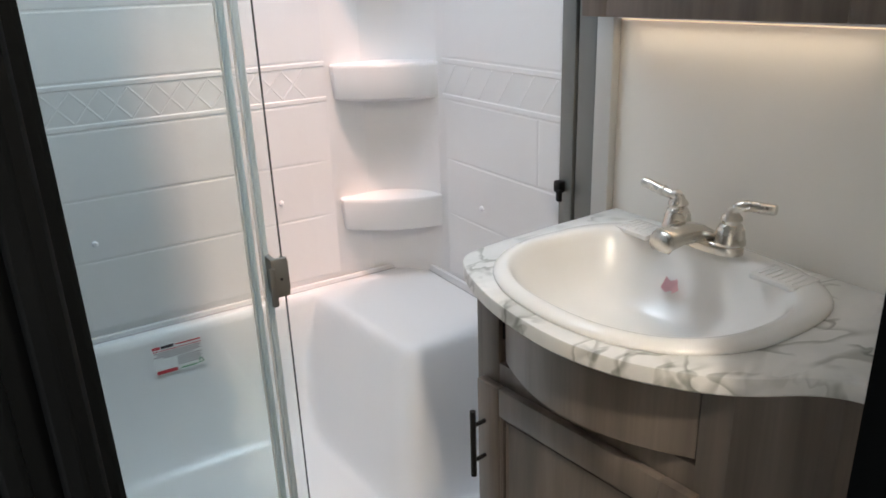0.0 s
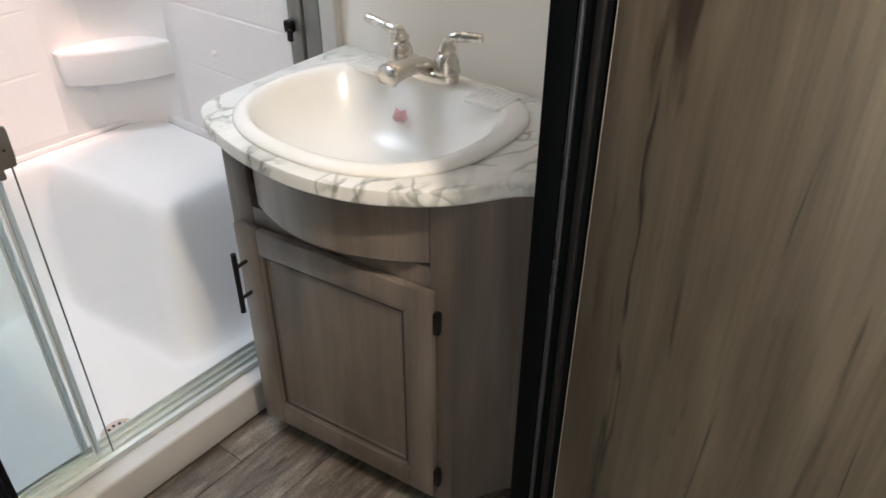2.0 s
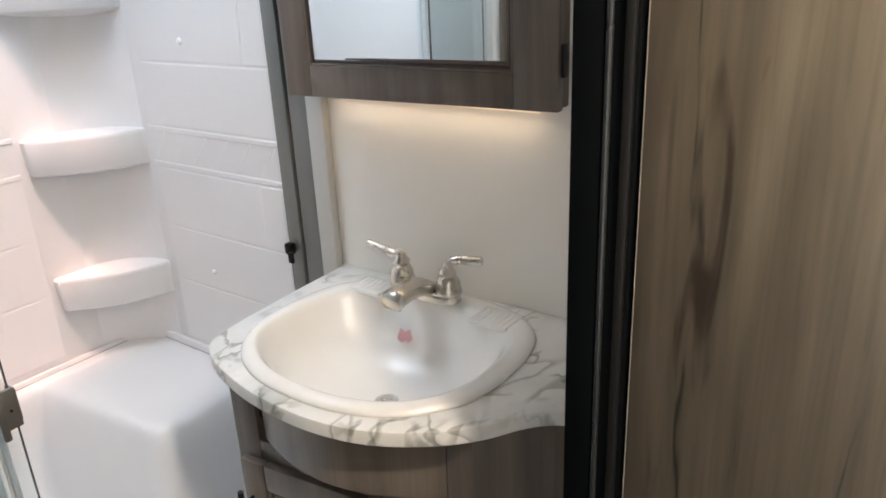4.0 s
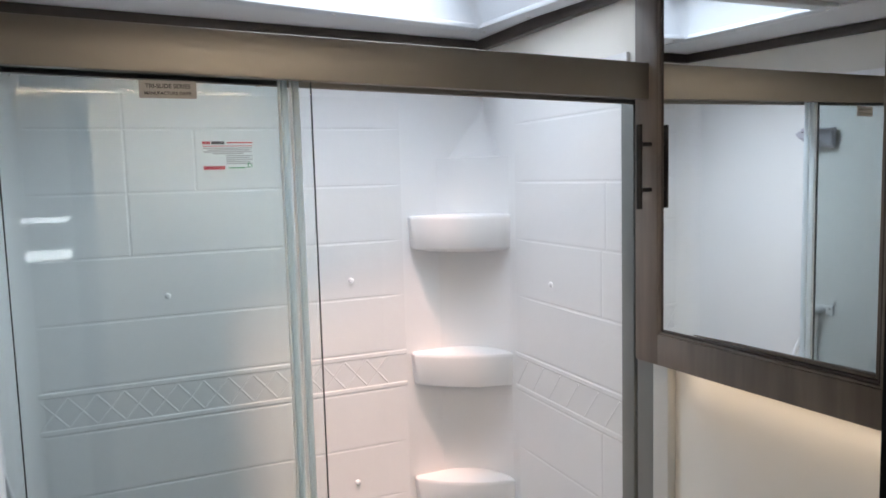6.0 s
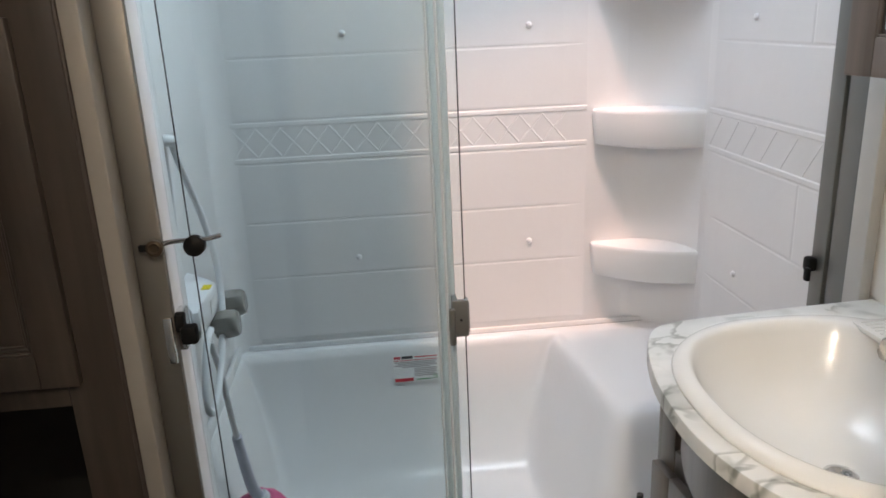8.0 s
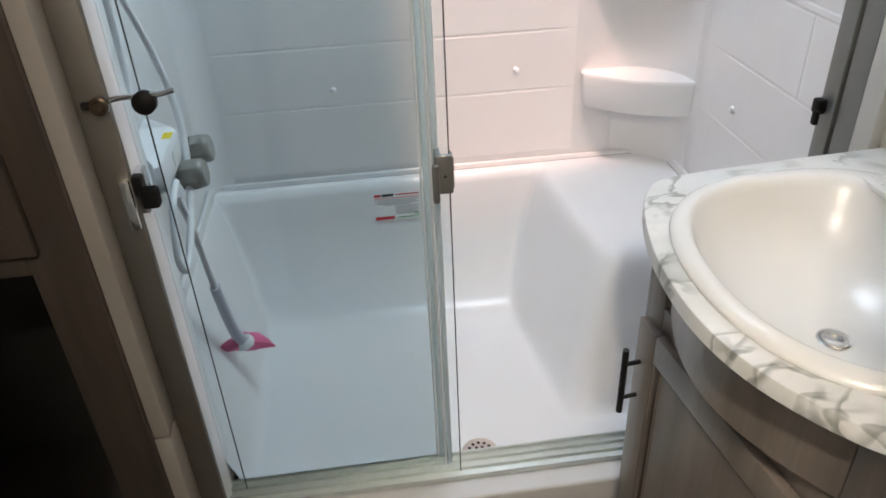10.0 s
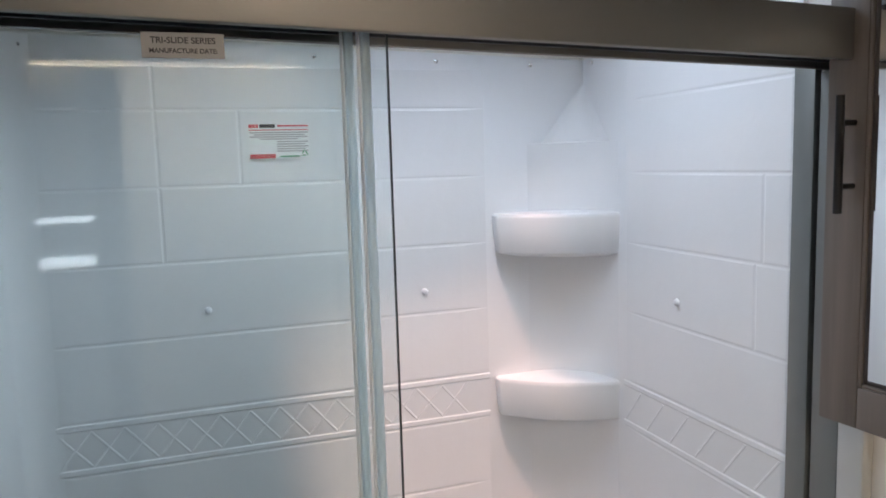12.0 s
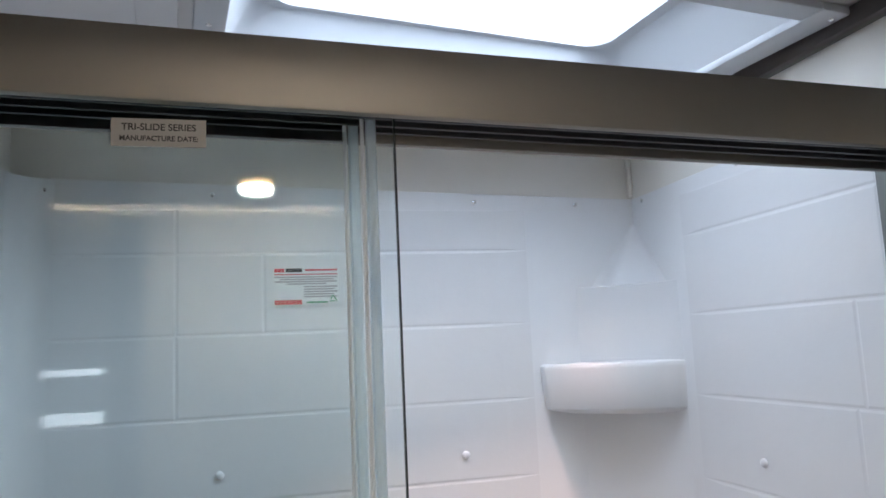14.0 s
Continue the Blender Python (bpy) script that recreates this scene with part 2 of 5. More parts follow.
M_PANEL = mat("shower_acrylic", (0.80, 0.80, 0.81), 0.32, bump=0.12, scale=24, vary=0.03, var_scale=3)
M_PAN = mat("shower_pan_acrylic", (0.82, 0.82, 0.83), 0.22, bump=0.02, scale=30, vary=0.02)
M_NICKEL = mat("brushed_nickel_frame", (0.28, 0.263, 0.24), 0.55, 1.0, bump=0.03, scale=300, vary=0.06)
M_FAUCET = mat("satin_nickel", (0.66, 0.625, 0.565), 0.27, 1.0, vary=0.08, var_scale=20)
M_WALL = mat("cream_wall_panel", (0.82, 0.79, 0.735), 0.55, bump=0.06, scale=180, vary=0.03, var_scale=2.5)
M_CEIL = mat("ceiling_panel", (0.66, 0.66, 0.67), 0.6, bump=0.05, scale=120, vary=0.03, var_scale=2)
M_SKYLIGHT = mat("skylight_plastic", (0.56, 0.58, 0.61), 0.4, vary=0.03, bump=0.05, scale=60)
M_DARKTRIM = mat("dark_brown_moulding", (0.060, 0.048, 0.042), 0.5, vary=0.15, var_scale=12)
M_BLACK = mat("black_door_frame", (0.0020, 0.0026, 0.0031), 0.6, spec=0.04, vary=0.15, bump=0.05, scale=90)
M_BLACKMETAL = mat("black_pull_metal", (0.014, 0.013, 0.013), 0.38, 0.4, vary=0.1)
M_GASKET = mat("gasket_rubber", (0.016, 0.018, 0.020), 0.28, spec=0.5, vary=0.1)
M_RUBBER = mat("black_rubber", (0.006, 0.006, 0.006), 0.55, vary=0.1, spec=0.2)
M_CHROME = mat("chrome", (0.80, 0.80, 0.80), 0.12, 1.0, vary=0.05, var_scale=30)
M_VANITY = wood("stained_vanity_wood", (0.114, 0.096, 0.081), (0.178, 0.151, 0.130), (0.245, 0.211, 0.184), (10, 10, 1.4), 0.34, coat=0.4, streak=0.10, bump=0.10, fine=0.06)
M_MIRRORWOOD = wood("stained_mirror_wood", (0.112, 0.091, 0.075), (0.158, 0.130, 0.110), (0.205, 0.170, 0.146), (14, 14, 2.0), 0.42, streak=0.14, bump=0.1)
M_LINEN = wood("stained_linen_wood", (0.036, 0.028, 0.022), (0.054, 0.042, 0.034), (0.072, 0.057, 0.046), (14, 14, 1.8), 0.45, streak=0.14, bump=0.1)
M_DOOR = wood("rustic_oak_door", (0.046, 0.037, 0.026), (0.084, 0.071, 0.050), (0.122, 0.105, 0.076), (7, 9, 0.95), 0.46, knots=3.4, streak=0.22, wave=1.6, knot_at=0.315, cracks=0.9, fine=0.13)
M_PLANK = wood("weathered_vinyl_plank", (0.085, 0.068, 0.055), (0.185, 0.158, 0.131), (0.33, 0.30, 0.262), (5.2, 24, 24), 0.5, knots=0.9, piece_vary=0.16, bump=0.5, streak=0.32, wave=0.8, knot_at=0.34, fine=0.25)
M_MARBLE = marble("marble_laminate")
M_SINK = mat("sink_porcelain", (0.86, 0.855, 0.835), 0.24, vary=0.015, coat=0.12)
M_GLASS = pane_glass("tinted_glass", (0.981, 0.999, 0.996), 0.014)
M_SEAL = cloudy("clear_vinyl_seal", (0.80, 0.86, 0.90), 0.45)
M_DARKEDGE = mat("glass_edge", (0.02, 0.03, 0.03), 0.3)
M_MIRROR = mat("mirror_silver", (0.86, 0.88, 0.88), 0.015, 1.0)
M_WHITEPLASTIC = mat("white_plastic", (0.86, 0.86, 0.885), 0.3, vary=0.03)
M_GREYPLASTIC = mat("lilac_grey_plastic", (0.52, 0.52, 0.60), 0.35, vary=0.04)
M_KNOB = mat("smoked_acrylic_knob", (0.27, 0.26, 0.24), 0.15, vary=0.1, var_scale=60, coat=0.5)
M_PAPER = mat("label_paper", (0.84, 0.84, 0.84), 0.6)
M_SILVERLABEL = mat("silver_label", (0.33, 0.325, 0.315), 0.5, vary=0.04)
M_RED = mat("label_red", (0.55, 0.04, 0.06), 0.6)
M_INK = mat("label_ink", (0.025, 0.025, 0.03), 0.6)
M_GREYINK = mat("label_grey_ink", (0.38, 0.38, 0.40), 0.6)
M_GREEN = mat("label_green", (0.05, 0.32, 0.14), 0.6)
M_YELLOW = mat("yellow_sticker", (0.85, 0.68, 0.02), 0.5)
M_PINK = mat("pink_plastic_film", (0.80, 0.16, 0.34), 0.35, vary=0.2, var_scale=30)
M_SUBFLOOR = mat("plank_joint", (0.045, 0.036, 0.03), 0.7, vary=0.1)
# Dark colour for the shade in the panel doors' bead grooves
M_BEADSHADE = mat("bead_shade_line", (0.050, 0.041, 0.034), 0.45, vary=0.12, var_scale=12)
M_TRIM = mat("pale_wall_trim", (0.30, 0.278, 0.25), 0.5, vary=0.05)
M_GREYTRIM = mat("grey_sill_plastic", (0.62, 0.615, 0.615), 0.4, vary=0.04)
M_JAMB = mat("grey_satin_jamb", (0.20, 0.207, 0.20), 0.45, 0.5, vary=0.06)
M_CHANNEL = mat("pale_satin_channel", (0.50, 0.50, 0.48), 0.45, 0.2, vary=0.05)
M_TRACK = mat("dull_aluminium_track", (0.64, 0.67, 0.65), 0.48, 1.0, vary=0.08)
M_TRACKDARK = mat("dark_track_channel", (0.05, 0.05, 0.055), 0.5, 0.3, vary=0.1)
M_BEAD = glowing("led_bead", (1.0, 0.74, 0.48), 26.0)
M_PUCK = glowing("lamp_lens", (1.0, 0.60, 0.22), 30.0)
# Glow of the two bars added only to show as reflections
M_GLINTBAR = glowing("reflection_bar_glow", (0.90, 0.95, 1.0), 6.0)
M_ACRYLIC = pane_glass("skylight_acrylic", (0.96, 0.97, 0.98), 0.02)
# Near black that puts recess shade into the colour
M_VOIDSHADE = mat("recess_shade", (0.02, 0.018, 0.016), 0.7, vary=0.2)

# ---- building helpers ----


def mesh_object(name, bm, material, smooth=False, parent=None, angle=40):
    bmesh.ops.recalc_face_normals(bm, faces=bm.faces)
    me = bpy.data.meshes.new(name)
    bm.to_mesh(me)
    bm.free()
    if smooth:
        me.polygons.foreach_set("use_smooth", [True] * len(me.polygons))
        me.set_sharp_from_angle(angle=radians(angle))
    me.materials.append(material)
    ob = new(name, me)
    if parent is not None:
        ob.parent = parent
    return ob


def part(name, bm, material, parent, label="", smooth=True, angle=40):
    ob = mesh_object(name, bm, material, smooth, parent, angle)
    if label:
        ob["label"] = label
    return ob


def thing(name, label, category, group=""):
    return tagged(new(name), label, category, group)


def structure(name, bm, material, label, category, smooth=False):
    return tagged(mesh_object(name, bm, material, smooth), label, category, kind="structure")


def add_box(bm, x0, x1, y0, y1, z0, z1, bevel=0.0, segments=2, m=None):
    r = bmesh.ops.create_cube(bm, size=1.0)
    vs = r["verts"]
    for v in vs:
        v.co = Vector((x0 + (v.co.x + 0.5) * (x1 - x0), y0 + (v.co.y + 0.5) * (y1 - y0), z0 + (v.co.z + 0.5) * (z1 - z0)))
    if bevel > 0:
        es = list({e for v in vs for e in v.link_edges})
        out = bmesh.ops.bevel(bm, geom=es, offset=bevel, segments=segments, affect="EDGES", profile=0.5)
        vs = list({v for f in out["faces"] for v in f.verts} | {v for v in vs if v.is_valid})
    if m is not None:
        bmesh.ops.transform(bm, matrix=m, verts=vs)
    return vs


def box(x0, x1, y0, y1, z0, z1, bevel=0.0, segments=2, m=None):
    bm = bmesh.new()
    add_box(bm, x0, x1, y0, y1, z0, z1, bevel, segments, m)
    return bm


def add_rod(bm, a, b, r0, r1=None, n=20, cap=True):
    a, b = Vector(a), Vector(b)
    d = b - a
    m = Matrix.Translation((a + b) / 2) @ d.to_track_quat("Z", "Y").to_matrix().to_4x4()
    return bmesh.ops.create_cone(bm, cap_ends=cap, segments=n, radius1=r0, radius2=r0 if r1 is None else r1, depth=d.length, matrix=m)["verts"]


def rod(a, b, r0, r1=None, n=20):
    bm = bmesh.new()
    add_rod(bm, a, b, r0, r1, n)
    return bm


def lathe(profile, center, axis=(0, 0, 1), n=28):
    """A turned body: profile is (radius, height) rows along the axis from center."""
    bm = bmesh.new()
    q = Vector(axis).to_track_quat("Z", "Y").to_matrix().to_4x4()
    m = Matrix.Translation(center) @ q
    rings = []
    for r, h in profile:
        rings.append([bm.verts.new(m @ Vector((r * math.cos(2 * math.pi * k / n), r * math.sin(2 * math.pi * k / n), h))) for k in range(n)])
    for a, b in zip(rings, rings[1:]):
        for k in range(n):
            bm.faces.new((a[k], a[(k + 1) % n], b[(k + 1) % n], b[k]))
    bm.faces.new(rings[0])
    bm.faces.new(rings[-1])
    return bm


def smooth_path(points, steps=8):
    """A Catmull-Rom line through the points."""
    ps = [Vector(p) for p in points]
    ps = [2 * ps[0] - ps[1]] + ps + [2 * ps[-1] - ps[-2]]
    out = []
    for i in range(1, len(ps) - 2):
        for k in range(steps):
            t = k / steps
            p0, p1, p2, p3 = ps[i - 1], ps[i], ps[i + 1], ps[i + 2]
            out.append(0.5 * ((2 * p1) + (p2 - p0) * t + (2 * p0 - 5 * p1 + 4 * p2 - p3) * t * t + (3 * p1 - p0 - 3 * p2 + p3) * t ** 3))
    out.append(ps[-2])
    return out


def tube(points, radius, n=12, steps=8, taper=None):
    """A round bar swept along a smooth line."""
    path = smooth_path(points, steps)
    bm = bmesh.new()
    rings = []
    up = Vector((0.3, 0.2, 1)).normalized()
    for i, p in enumerate(path):
        d = (path[min(i + 1, len(path) - 1)] - path[max(i - 1, 0)]).normalized()
        a = d.cross(up)
        if a.length < 1e-4:
            a = d.cross(Vector((1, 0, 0)))
        a.normalize()
        b = a.cross(d).normalized()
        up = b
        r = radius if taper is None else radius + (taper - radius) * i / (len(path) - 1)
        rings.append([bm.verts.new(p + r * (math.cos(2 * math.pi * k / n) * a + math.sin(2 * math.pi * k / n) * b)) for k in range(n)])
    for a, b in zip(rings, rings[1:]):
        for k in range(n):
            bm.faces.new((a[k], a[(k + 1) % n], b[(k + 1) % n], b[k]))
    bm.faces.new(rings[0])
    bm.faces.new(rings[-1])
    return bm


def extrude_plan(plan, z0, z1, bevel=0.0, segments=2):
    """An upright prism over a plan outline."""
    bm = bmesh.new()
    lo = [bm.verts.new((p[0], p[1], z0)) for p in plan]
    hi = [bm.verts.new((p[0], p[1], z1)) for p in plan]
    n = len(plan)
    bm.faces.new(lo)
    bm.faces.new(hi)
    for k in range(n):
        bm.faces.new((lo[k], lo[(k + 1) % n], hi[(k + 1) % n], hi[k]))
    if bevel > 0:
        es = [e for e in bm.edges if abs(e.verts[0].co.z - e.verts[1].co.z) < 1e-6]
        bmesh.ops.bevel(bm, geom=es, offset=bevel, segments=segments, affect="EDGES", profile=0.5)
    return bm


def zc(x):
    """The ceiling's height: it falls slightly towards the outer wall."""
    return 2.064 - 0.026 * (x - 1.26)


def shear(bm):
    """Lets a level piece follow the ceiling's fall."""
    for v in bm.verts:
        v.co.z -= 0.026 * (v.co.x - 1.26)
    return bm

# ---- the large structure ----
structure("floor", box(-0.84, 1.32, -0.58, 2.08, -0.06, -0.004), M_SUBFLOOR, "dark joints under weathered wood-look floor planks", "floor")
structure("wall_outer", box(1.262, 1.32, -0.58, 2.08, -0.004, 2.11), M_WALL, "smooth cream wall panel behind the vanity", "wall")
structure("wall_back", box(-0.84, 1.262, 2.022, 2.08, -0.004, 2.119), M_WALL, "smooth cream wall panel above the shower", "wall")
structure("wall_partition", box(-0.165, -0.118, 1.12, 2.022, -0.004, 2.11), M_WALL, "cream partition between shower and storage", "wall")
structure("wall_far", box(-0.84, -0.78, -0.58, 2.022, -0.004, 2.15), M_WALL, "smooth cream wall panel of the hall", "wall")
structure("wall_hall", box(-0.78, 1.262, -0.58, -0.52, -0.004, 2.119), M_WALL, "smooth cream hall wall panel", "wall")
bm = bmesh.new()
add_box(bm, -0.78, 0.074, 0.185, 0.235, -0.004, 2.11)
add_box(bm, 0.742, 1.262, 0.185, 0.235, -0.004, 2.07)
add_box(bm, 0.074, 0.742, 0.185, 0.235, 2.030, 2.080)
structure("wall_doorway", bm, M_WALL, "cream wall panel with the bathroom doorway", "wall")

# Ceiling with the skylight's opening; the skylight and the seam batten stand slightly turned
SX0, SX1, SY0, SY1 = 0.316, 1.164, 1.2725, 1.7435
TURN = Matrix.Translation((0.740, 1.508, 0)) @ Matrix.Rotation(radians(5.5), 4, "Z") @ Matrix.Translation((-0.740, -1.508, 0))


def turned(bm):
    """Turns a piece of the ceiling about the skylight's middle, then lets it follow the fall."""
    bmesh.ops.transform(bm, matrix=TURN, verts=bm.verts)
    return shear(bm)


bm = bmesh.new()
rings = []
for z in (2.064, 2.12):
    outer = [bm.verts.new((x, y, z)) for x, y in ((-0.84, -0.58), (1.32, -0.58), (1.32, 2.08), (-0.84, 2.08))]
    inner = [bm.verts.new(TURN @ Vector((x, y, z))) for x, y in ((SX0, SY0), (SX1, SY0), (SX1, SY1), (SX0, SY1))]
    rings.append((outer, inner))
(lo_out, lo_in), (hi_out, hi_in) = rings
for p, q in ((lo_out, lo_in), (hi_in, hi_out), (hi_out, lo_out), (lo_in, hi_in)):
    for k in range(4):
        bm.faces.new((p[k], p[(k + 1) % 4], q[(k + 1) % 4], q[k]))
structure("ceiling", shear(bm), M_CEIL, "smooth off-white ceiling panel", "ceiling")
bm = bmesh.new()
add_box(bm, 0.190, 0.250, 0.26, 1.93, 2.056, 2.0635, 0.003)
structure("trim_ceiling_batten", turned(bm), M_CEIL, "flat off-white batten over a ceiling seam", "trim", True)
bm = bmesh.new()
add_box(bm, 1.236, 1.2615, 0.24, 2.02, 2.030, 2.0635, 0.004)
structure("trim_cornice_outer", shear(bm), M_DARKTRIM, "dark brown moulding where wall meets ceiling", "trim", True)
bm = bmesh.new()
add_box(bm, -0.117, 1.235, 1.998, 2.0215, 2.030, 2.0635, 0.004)
structure("trim_cornice_back", shear(bm), M_DARKTRIM, "dark brown moulding over the shower wall", "trim", True)
bm = bmesh.new()
add_box(bm, -0.1175, -0.094, 1.08, 1.997, 2.030, 2.0635, 0.004)
structure("trim_cornice_partition", shear(bm), M_DARKTRIM, "dark brown moulding on the partition wall", "trim", True)
structure("trim_corner", box(1.250, 1.2615, 2.010, 2.0215, 1.918, 2.03, 0.003), M_WALL, "cream corner strip above the shower panels", "trim", True)

# Skylight
skylight = tagged(new("skylight"), "white plastic skylight with a bright daylight pane", "skylight", kind="structure")
bm = bmesh.new()
for x0, x1, y0, y1 in ((SX0 - 0.045, SX0 + 0.004, SY0 - 0.04, SY1 + 0.045), (SX1 - 0.004, SX1 + 0.052, SY0 - 0.04, SY1 + 0.045),
                       (SX0 + 0.004, SX1 - 0.004, SY0 - 0.04, SY0 + 0.004), (SX0 + 0.004, SX1 - 0.004, SY1 - 0.004, SY1 + 0.045)):
    add_box(bm, x0, x1, y0, y1, 2.049, 2.0635, 0.004)
part("flange", turned(bm), M_SKYLIGHT, skylight)


def rounded_rect(x0, x1, y0, y1, r, n=6):
    out = []
    for cx, cy, a0 in ((x1 - r, y1 - r, 0), (x0 + r, y1 - r, 90), (x0 + r, y0 + r, 180), (x1 - r, y0 + r, 270)):
        for k in range(n + 1):
            a = radians(a0 + 90 * k / n)
            out.append((cx + r * math.cos(a), cy + r * math.sin(a)))
    return out


bm = bmesh.new()
rings = []
for inset, z, r in ((0.0, 2.052, 0.02), (0.004, 2.066, 0.022), (0.045, 2.150, 0.035), (0.06, 2.168, 0.045), (0.085, 2.170, 0.05), (0.088, 2.196, 0.05)):
    rings.append([bm.verts.new((x, y, z)) for x, y in rounded_rect(SX0 + inset, SX1 - inset, SY0 + inset * 0.7, SY1 - inset * 0.45, r)])
for a, b in zip(rings, rings[1:]):
    for k in range(len(a)):
        bm.faces.new((a[k], a[(k + 1) % len(a)], b[(k + 1) % len(a)], b[k]))
part("liner", turned(bm), M_SKYLIGHT, skylight)
bm = bmesh.new()
outline = rounded_rect(SX0 + 0.08, SX1 - 0.08, SY0 + 0.055, SY1 - 0.035, 0.05)
lo = [bm.verts.new((x, y, 2.192)) for x, y in outline]
hi = [bm.verts.new((x, y, 2.196)) for x, y in outline]
bm.faces.new(lo)
bm.faces.new(hi)
for k in range(len(lo)):
    bm.faces.new((lo[k], lo[(k + 1) % len(lo)], hi[(k + 1) % len(lo)], hi[k]))
part("pane", turned(bm), M_ACRYLIC, skylight)
structure("backdrop_sky", box(-1.5, 3.5, 1.80, 6.0, 2.82, 2.83), glowing("white_overcast_sky", (0.86, 0.93, 1.0), 1.6), "plain bright sky outside the skylight", "sky")
for x, y in ((SX0 + 0.03, SY1 + 0.022), (0.74, SY1 + 0.022), (SX1 + 0.03, SY1 + 0.022), (SX1 + 0.035, 1.56), (SX0 - 0.022, 1.56), (0.74, SY0 - 0.02), (SX1 + 0.035, SY0 - 0.018), (SX0 - 0.022, SY0 - 0.02)):
    part("screw", turned(lathe([(0.005, 0), (0.0045, -0.002), (0.002, -0.0035)], (x, y, 2.0495), n=10)), M_CHROME, skylight)

# ---- bathroom doorway and door ----
HEAD = 1.996
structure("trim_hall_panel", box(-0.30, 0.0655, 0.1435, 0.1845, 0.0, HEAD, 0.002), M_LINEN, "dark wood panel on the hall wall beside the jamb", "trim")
bm = bmesh.new()
add_box(bm, 0.066, 0.116, 0.146, 0.25, 0.0, HEAD, 0.004)
for y in (0.160, 0.177, 0.204, 0.230):
    add_box(bm, 0.1145, 0.120, y - 0.004, y + 0.004, 0.0, HEAD, 0.0015, 1)
for x in (0.073, 0.085, 0.097, 0.109):
    add_box(bm, x - 0.003, x + 0.003, 0.141, 0.148, 0.0, HEAD, 0.0015, 1)
structure("door_frame_strike", bm, M_BLACK, "ribbed matte black door jamb", "door frame", True)
bm = bmesh.new()
add_box(bm, 0.706, 0.742, 0.184, 0.247, 0.0, HEAD, 0.004)
add_box(bm, 0.700, 0.708, 0.216, 0.248, 0.0, HEAD, 0.003)
frame_r = structure("door_frame_hinge", bm, M_BLACK, "matte black door jamb with a stop", "door frame", True)
part("gasket", box(0.697, 0.703, 0.208, 0.2145, 0.0, HEAD, 0.0028, 3), M_GASKET, frame_r, "glossy black gasket bead")
part("gasket", box(0.700, 0.7055, 0.188, 0.198, 0.0, HEAD, 0.002), M_RUBBER, frame_r)
structure("door_frame_head", box(0.074, 0.742, 0.146, 0.25, HEAD, 2.030, 0.004), M_BLACK, "matte black door head", "door frame", True)
door = tagged(new("door_1"), "open rustic oak-look bathroom door beside its black jamb", "door", kind="structure")
part("slab", box(0.7065, 0.737, -0.39, 0.1790, 0.015, 1.985, 0.001), M_DOOR, door)
part("edge_band", box(0.7070, 0.7365, 0.1791, 0.1800, 0.015, 1.985), M_TRIM, door, "pale edge banding", smooth=False)
for z in (0.25, 1.65):
    part("hinge", rod((0.741, 0.163, z - 0.04), (0.741, 0.163, z + 0.04), 0.006), M_BLACKMETAL, door)

# ---- shower surround ----
surround = thing("shower_surround", "white moulded acrylic shower walls with corner shelves", "shower wall")
PT = 1.912  # the panels' upper edge at the outer wall
bm = box(-0.118, 1.262, 2.0025, 2.0215, 0.40, PT, 0.002)
for v in bm.verts:
    if v.co.z > 1.5:
        v.co.z -= 0.026 * (v.co.x - 1.26)
back_panel = part("back_panel", bm, M_PANEL, surround)
bm = box(1.2525, 1.2615, 1.272, 2.0025, 0.40, PT, 0.002)
side_panel = part("side_panel", bm, M_PANEL, surround)
bm = box(-0.1175, -0.100, 1.20, 2.0025, 0.40, PT + 0.035, 0.002)
part("side_panel", bm, M_PANEL, surround)
# Coved corner by the valve wall
bm = bmesh.new()
R = 0.07
cove = [(-0.1 + R * (1 - math.cos(radians(a))), 2.0025 - R * (1 - math.sin(radians(a)))) for a in range(0, 91, 9)]
lo = [bm.verts.new((x, y, 0.40)) for x, y in cove] + [bm.verts.new((-0.1, 2.0025, 0.40))]
hi = [bm.verts.new((x, y, 1.945)) for x, y in cove] + [bm.verts.new((-0.1, 2.0025, 1.945))]
for k in range(len(lo)):
    j = (k + 1) % len(lo)
    bm.faces.new((lo[k], lo[j], hi[j], hi[k]))
bm.faces.new(lo)
bm.faces.new(hi)
part("corner_cove", bm, M_PANEL, surround)


def tile_plate(u0, u1, z0, z1, place, lift=0.0011, edge=0.0040):
    """One shallow moulded tile; place turns (along, out, up) into the world."""
    bm = bmesh.new()
    a = [bm.verts.new(place(u, 0.0, z)) for u, z in ((u0, z0), (u1, z0), (u1, z1), (u0, z1))]
    ea, eb = (0.05 if u0 < -0.04 else edge), (0.07 if u1 in (0.97 - G, 1.80 - G, 1.80) else edge)
    b = [bm.verts.new(place(u, lift, z)) for u, z in ((u0 + ea, z0 + edge), (u1 - eb, z0 + edge), (u1 - eb, z1 - edge), (u0 + ea, z1 - edge))]
    bm.faces.new(b)
    for k in range(4):
        bm.faces.new((a[k], a[(k + 1) % 4], b[(k + 1) % 4], b[k]))
    return bm


def on_back(u, out, z):
    return (u, 2.0025 - out, z)


def on_side(u, out, z):
    return (1.2525 - out, u, z)


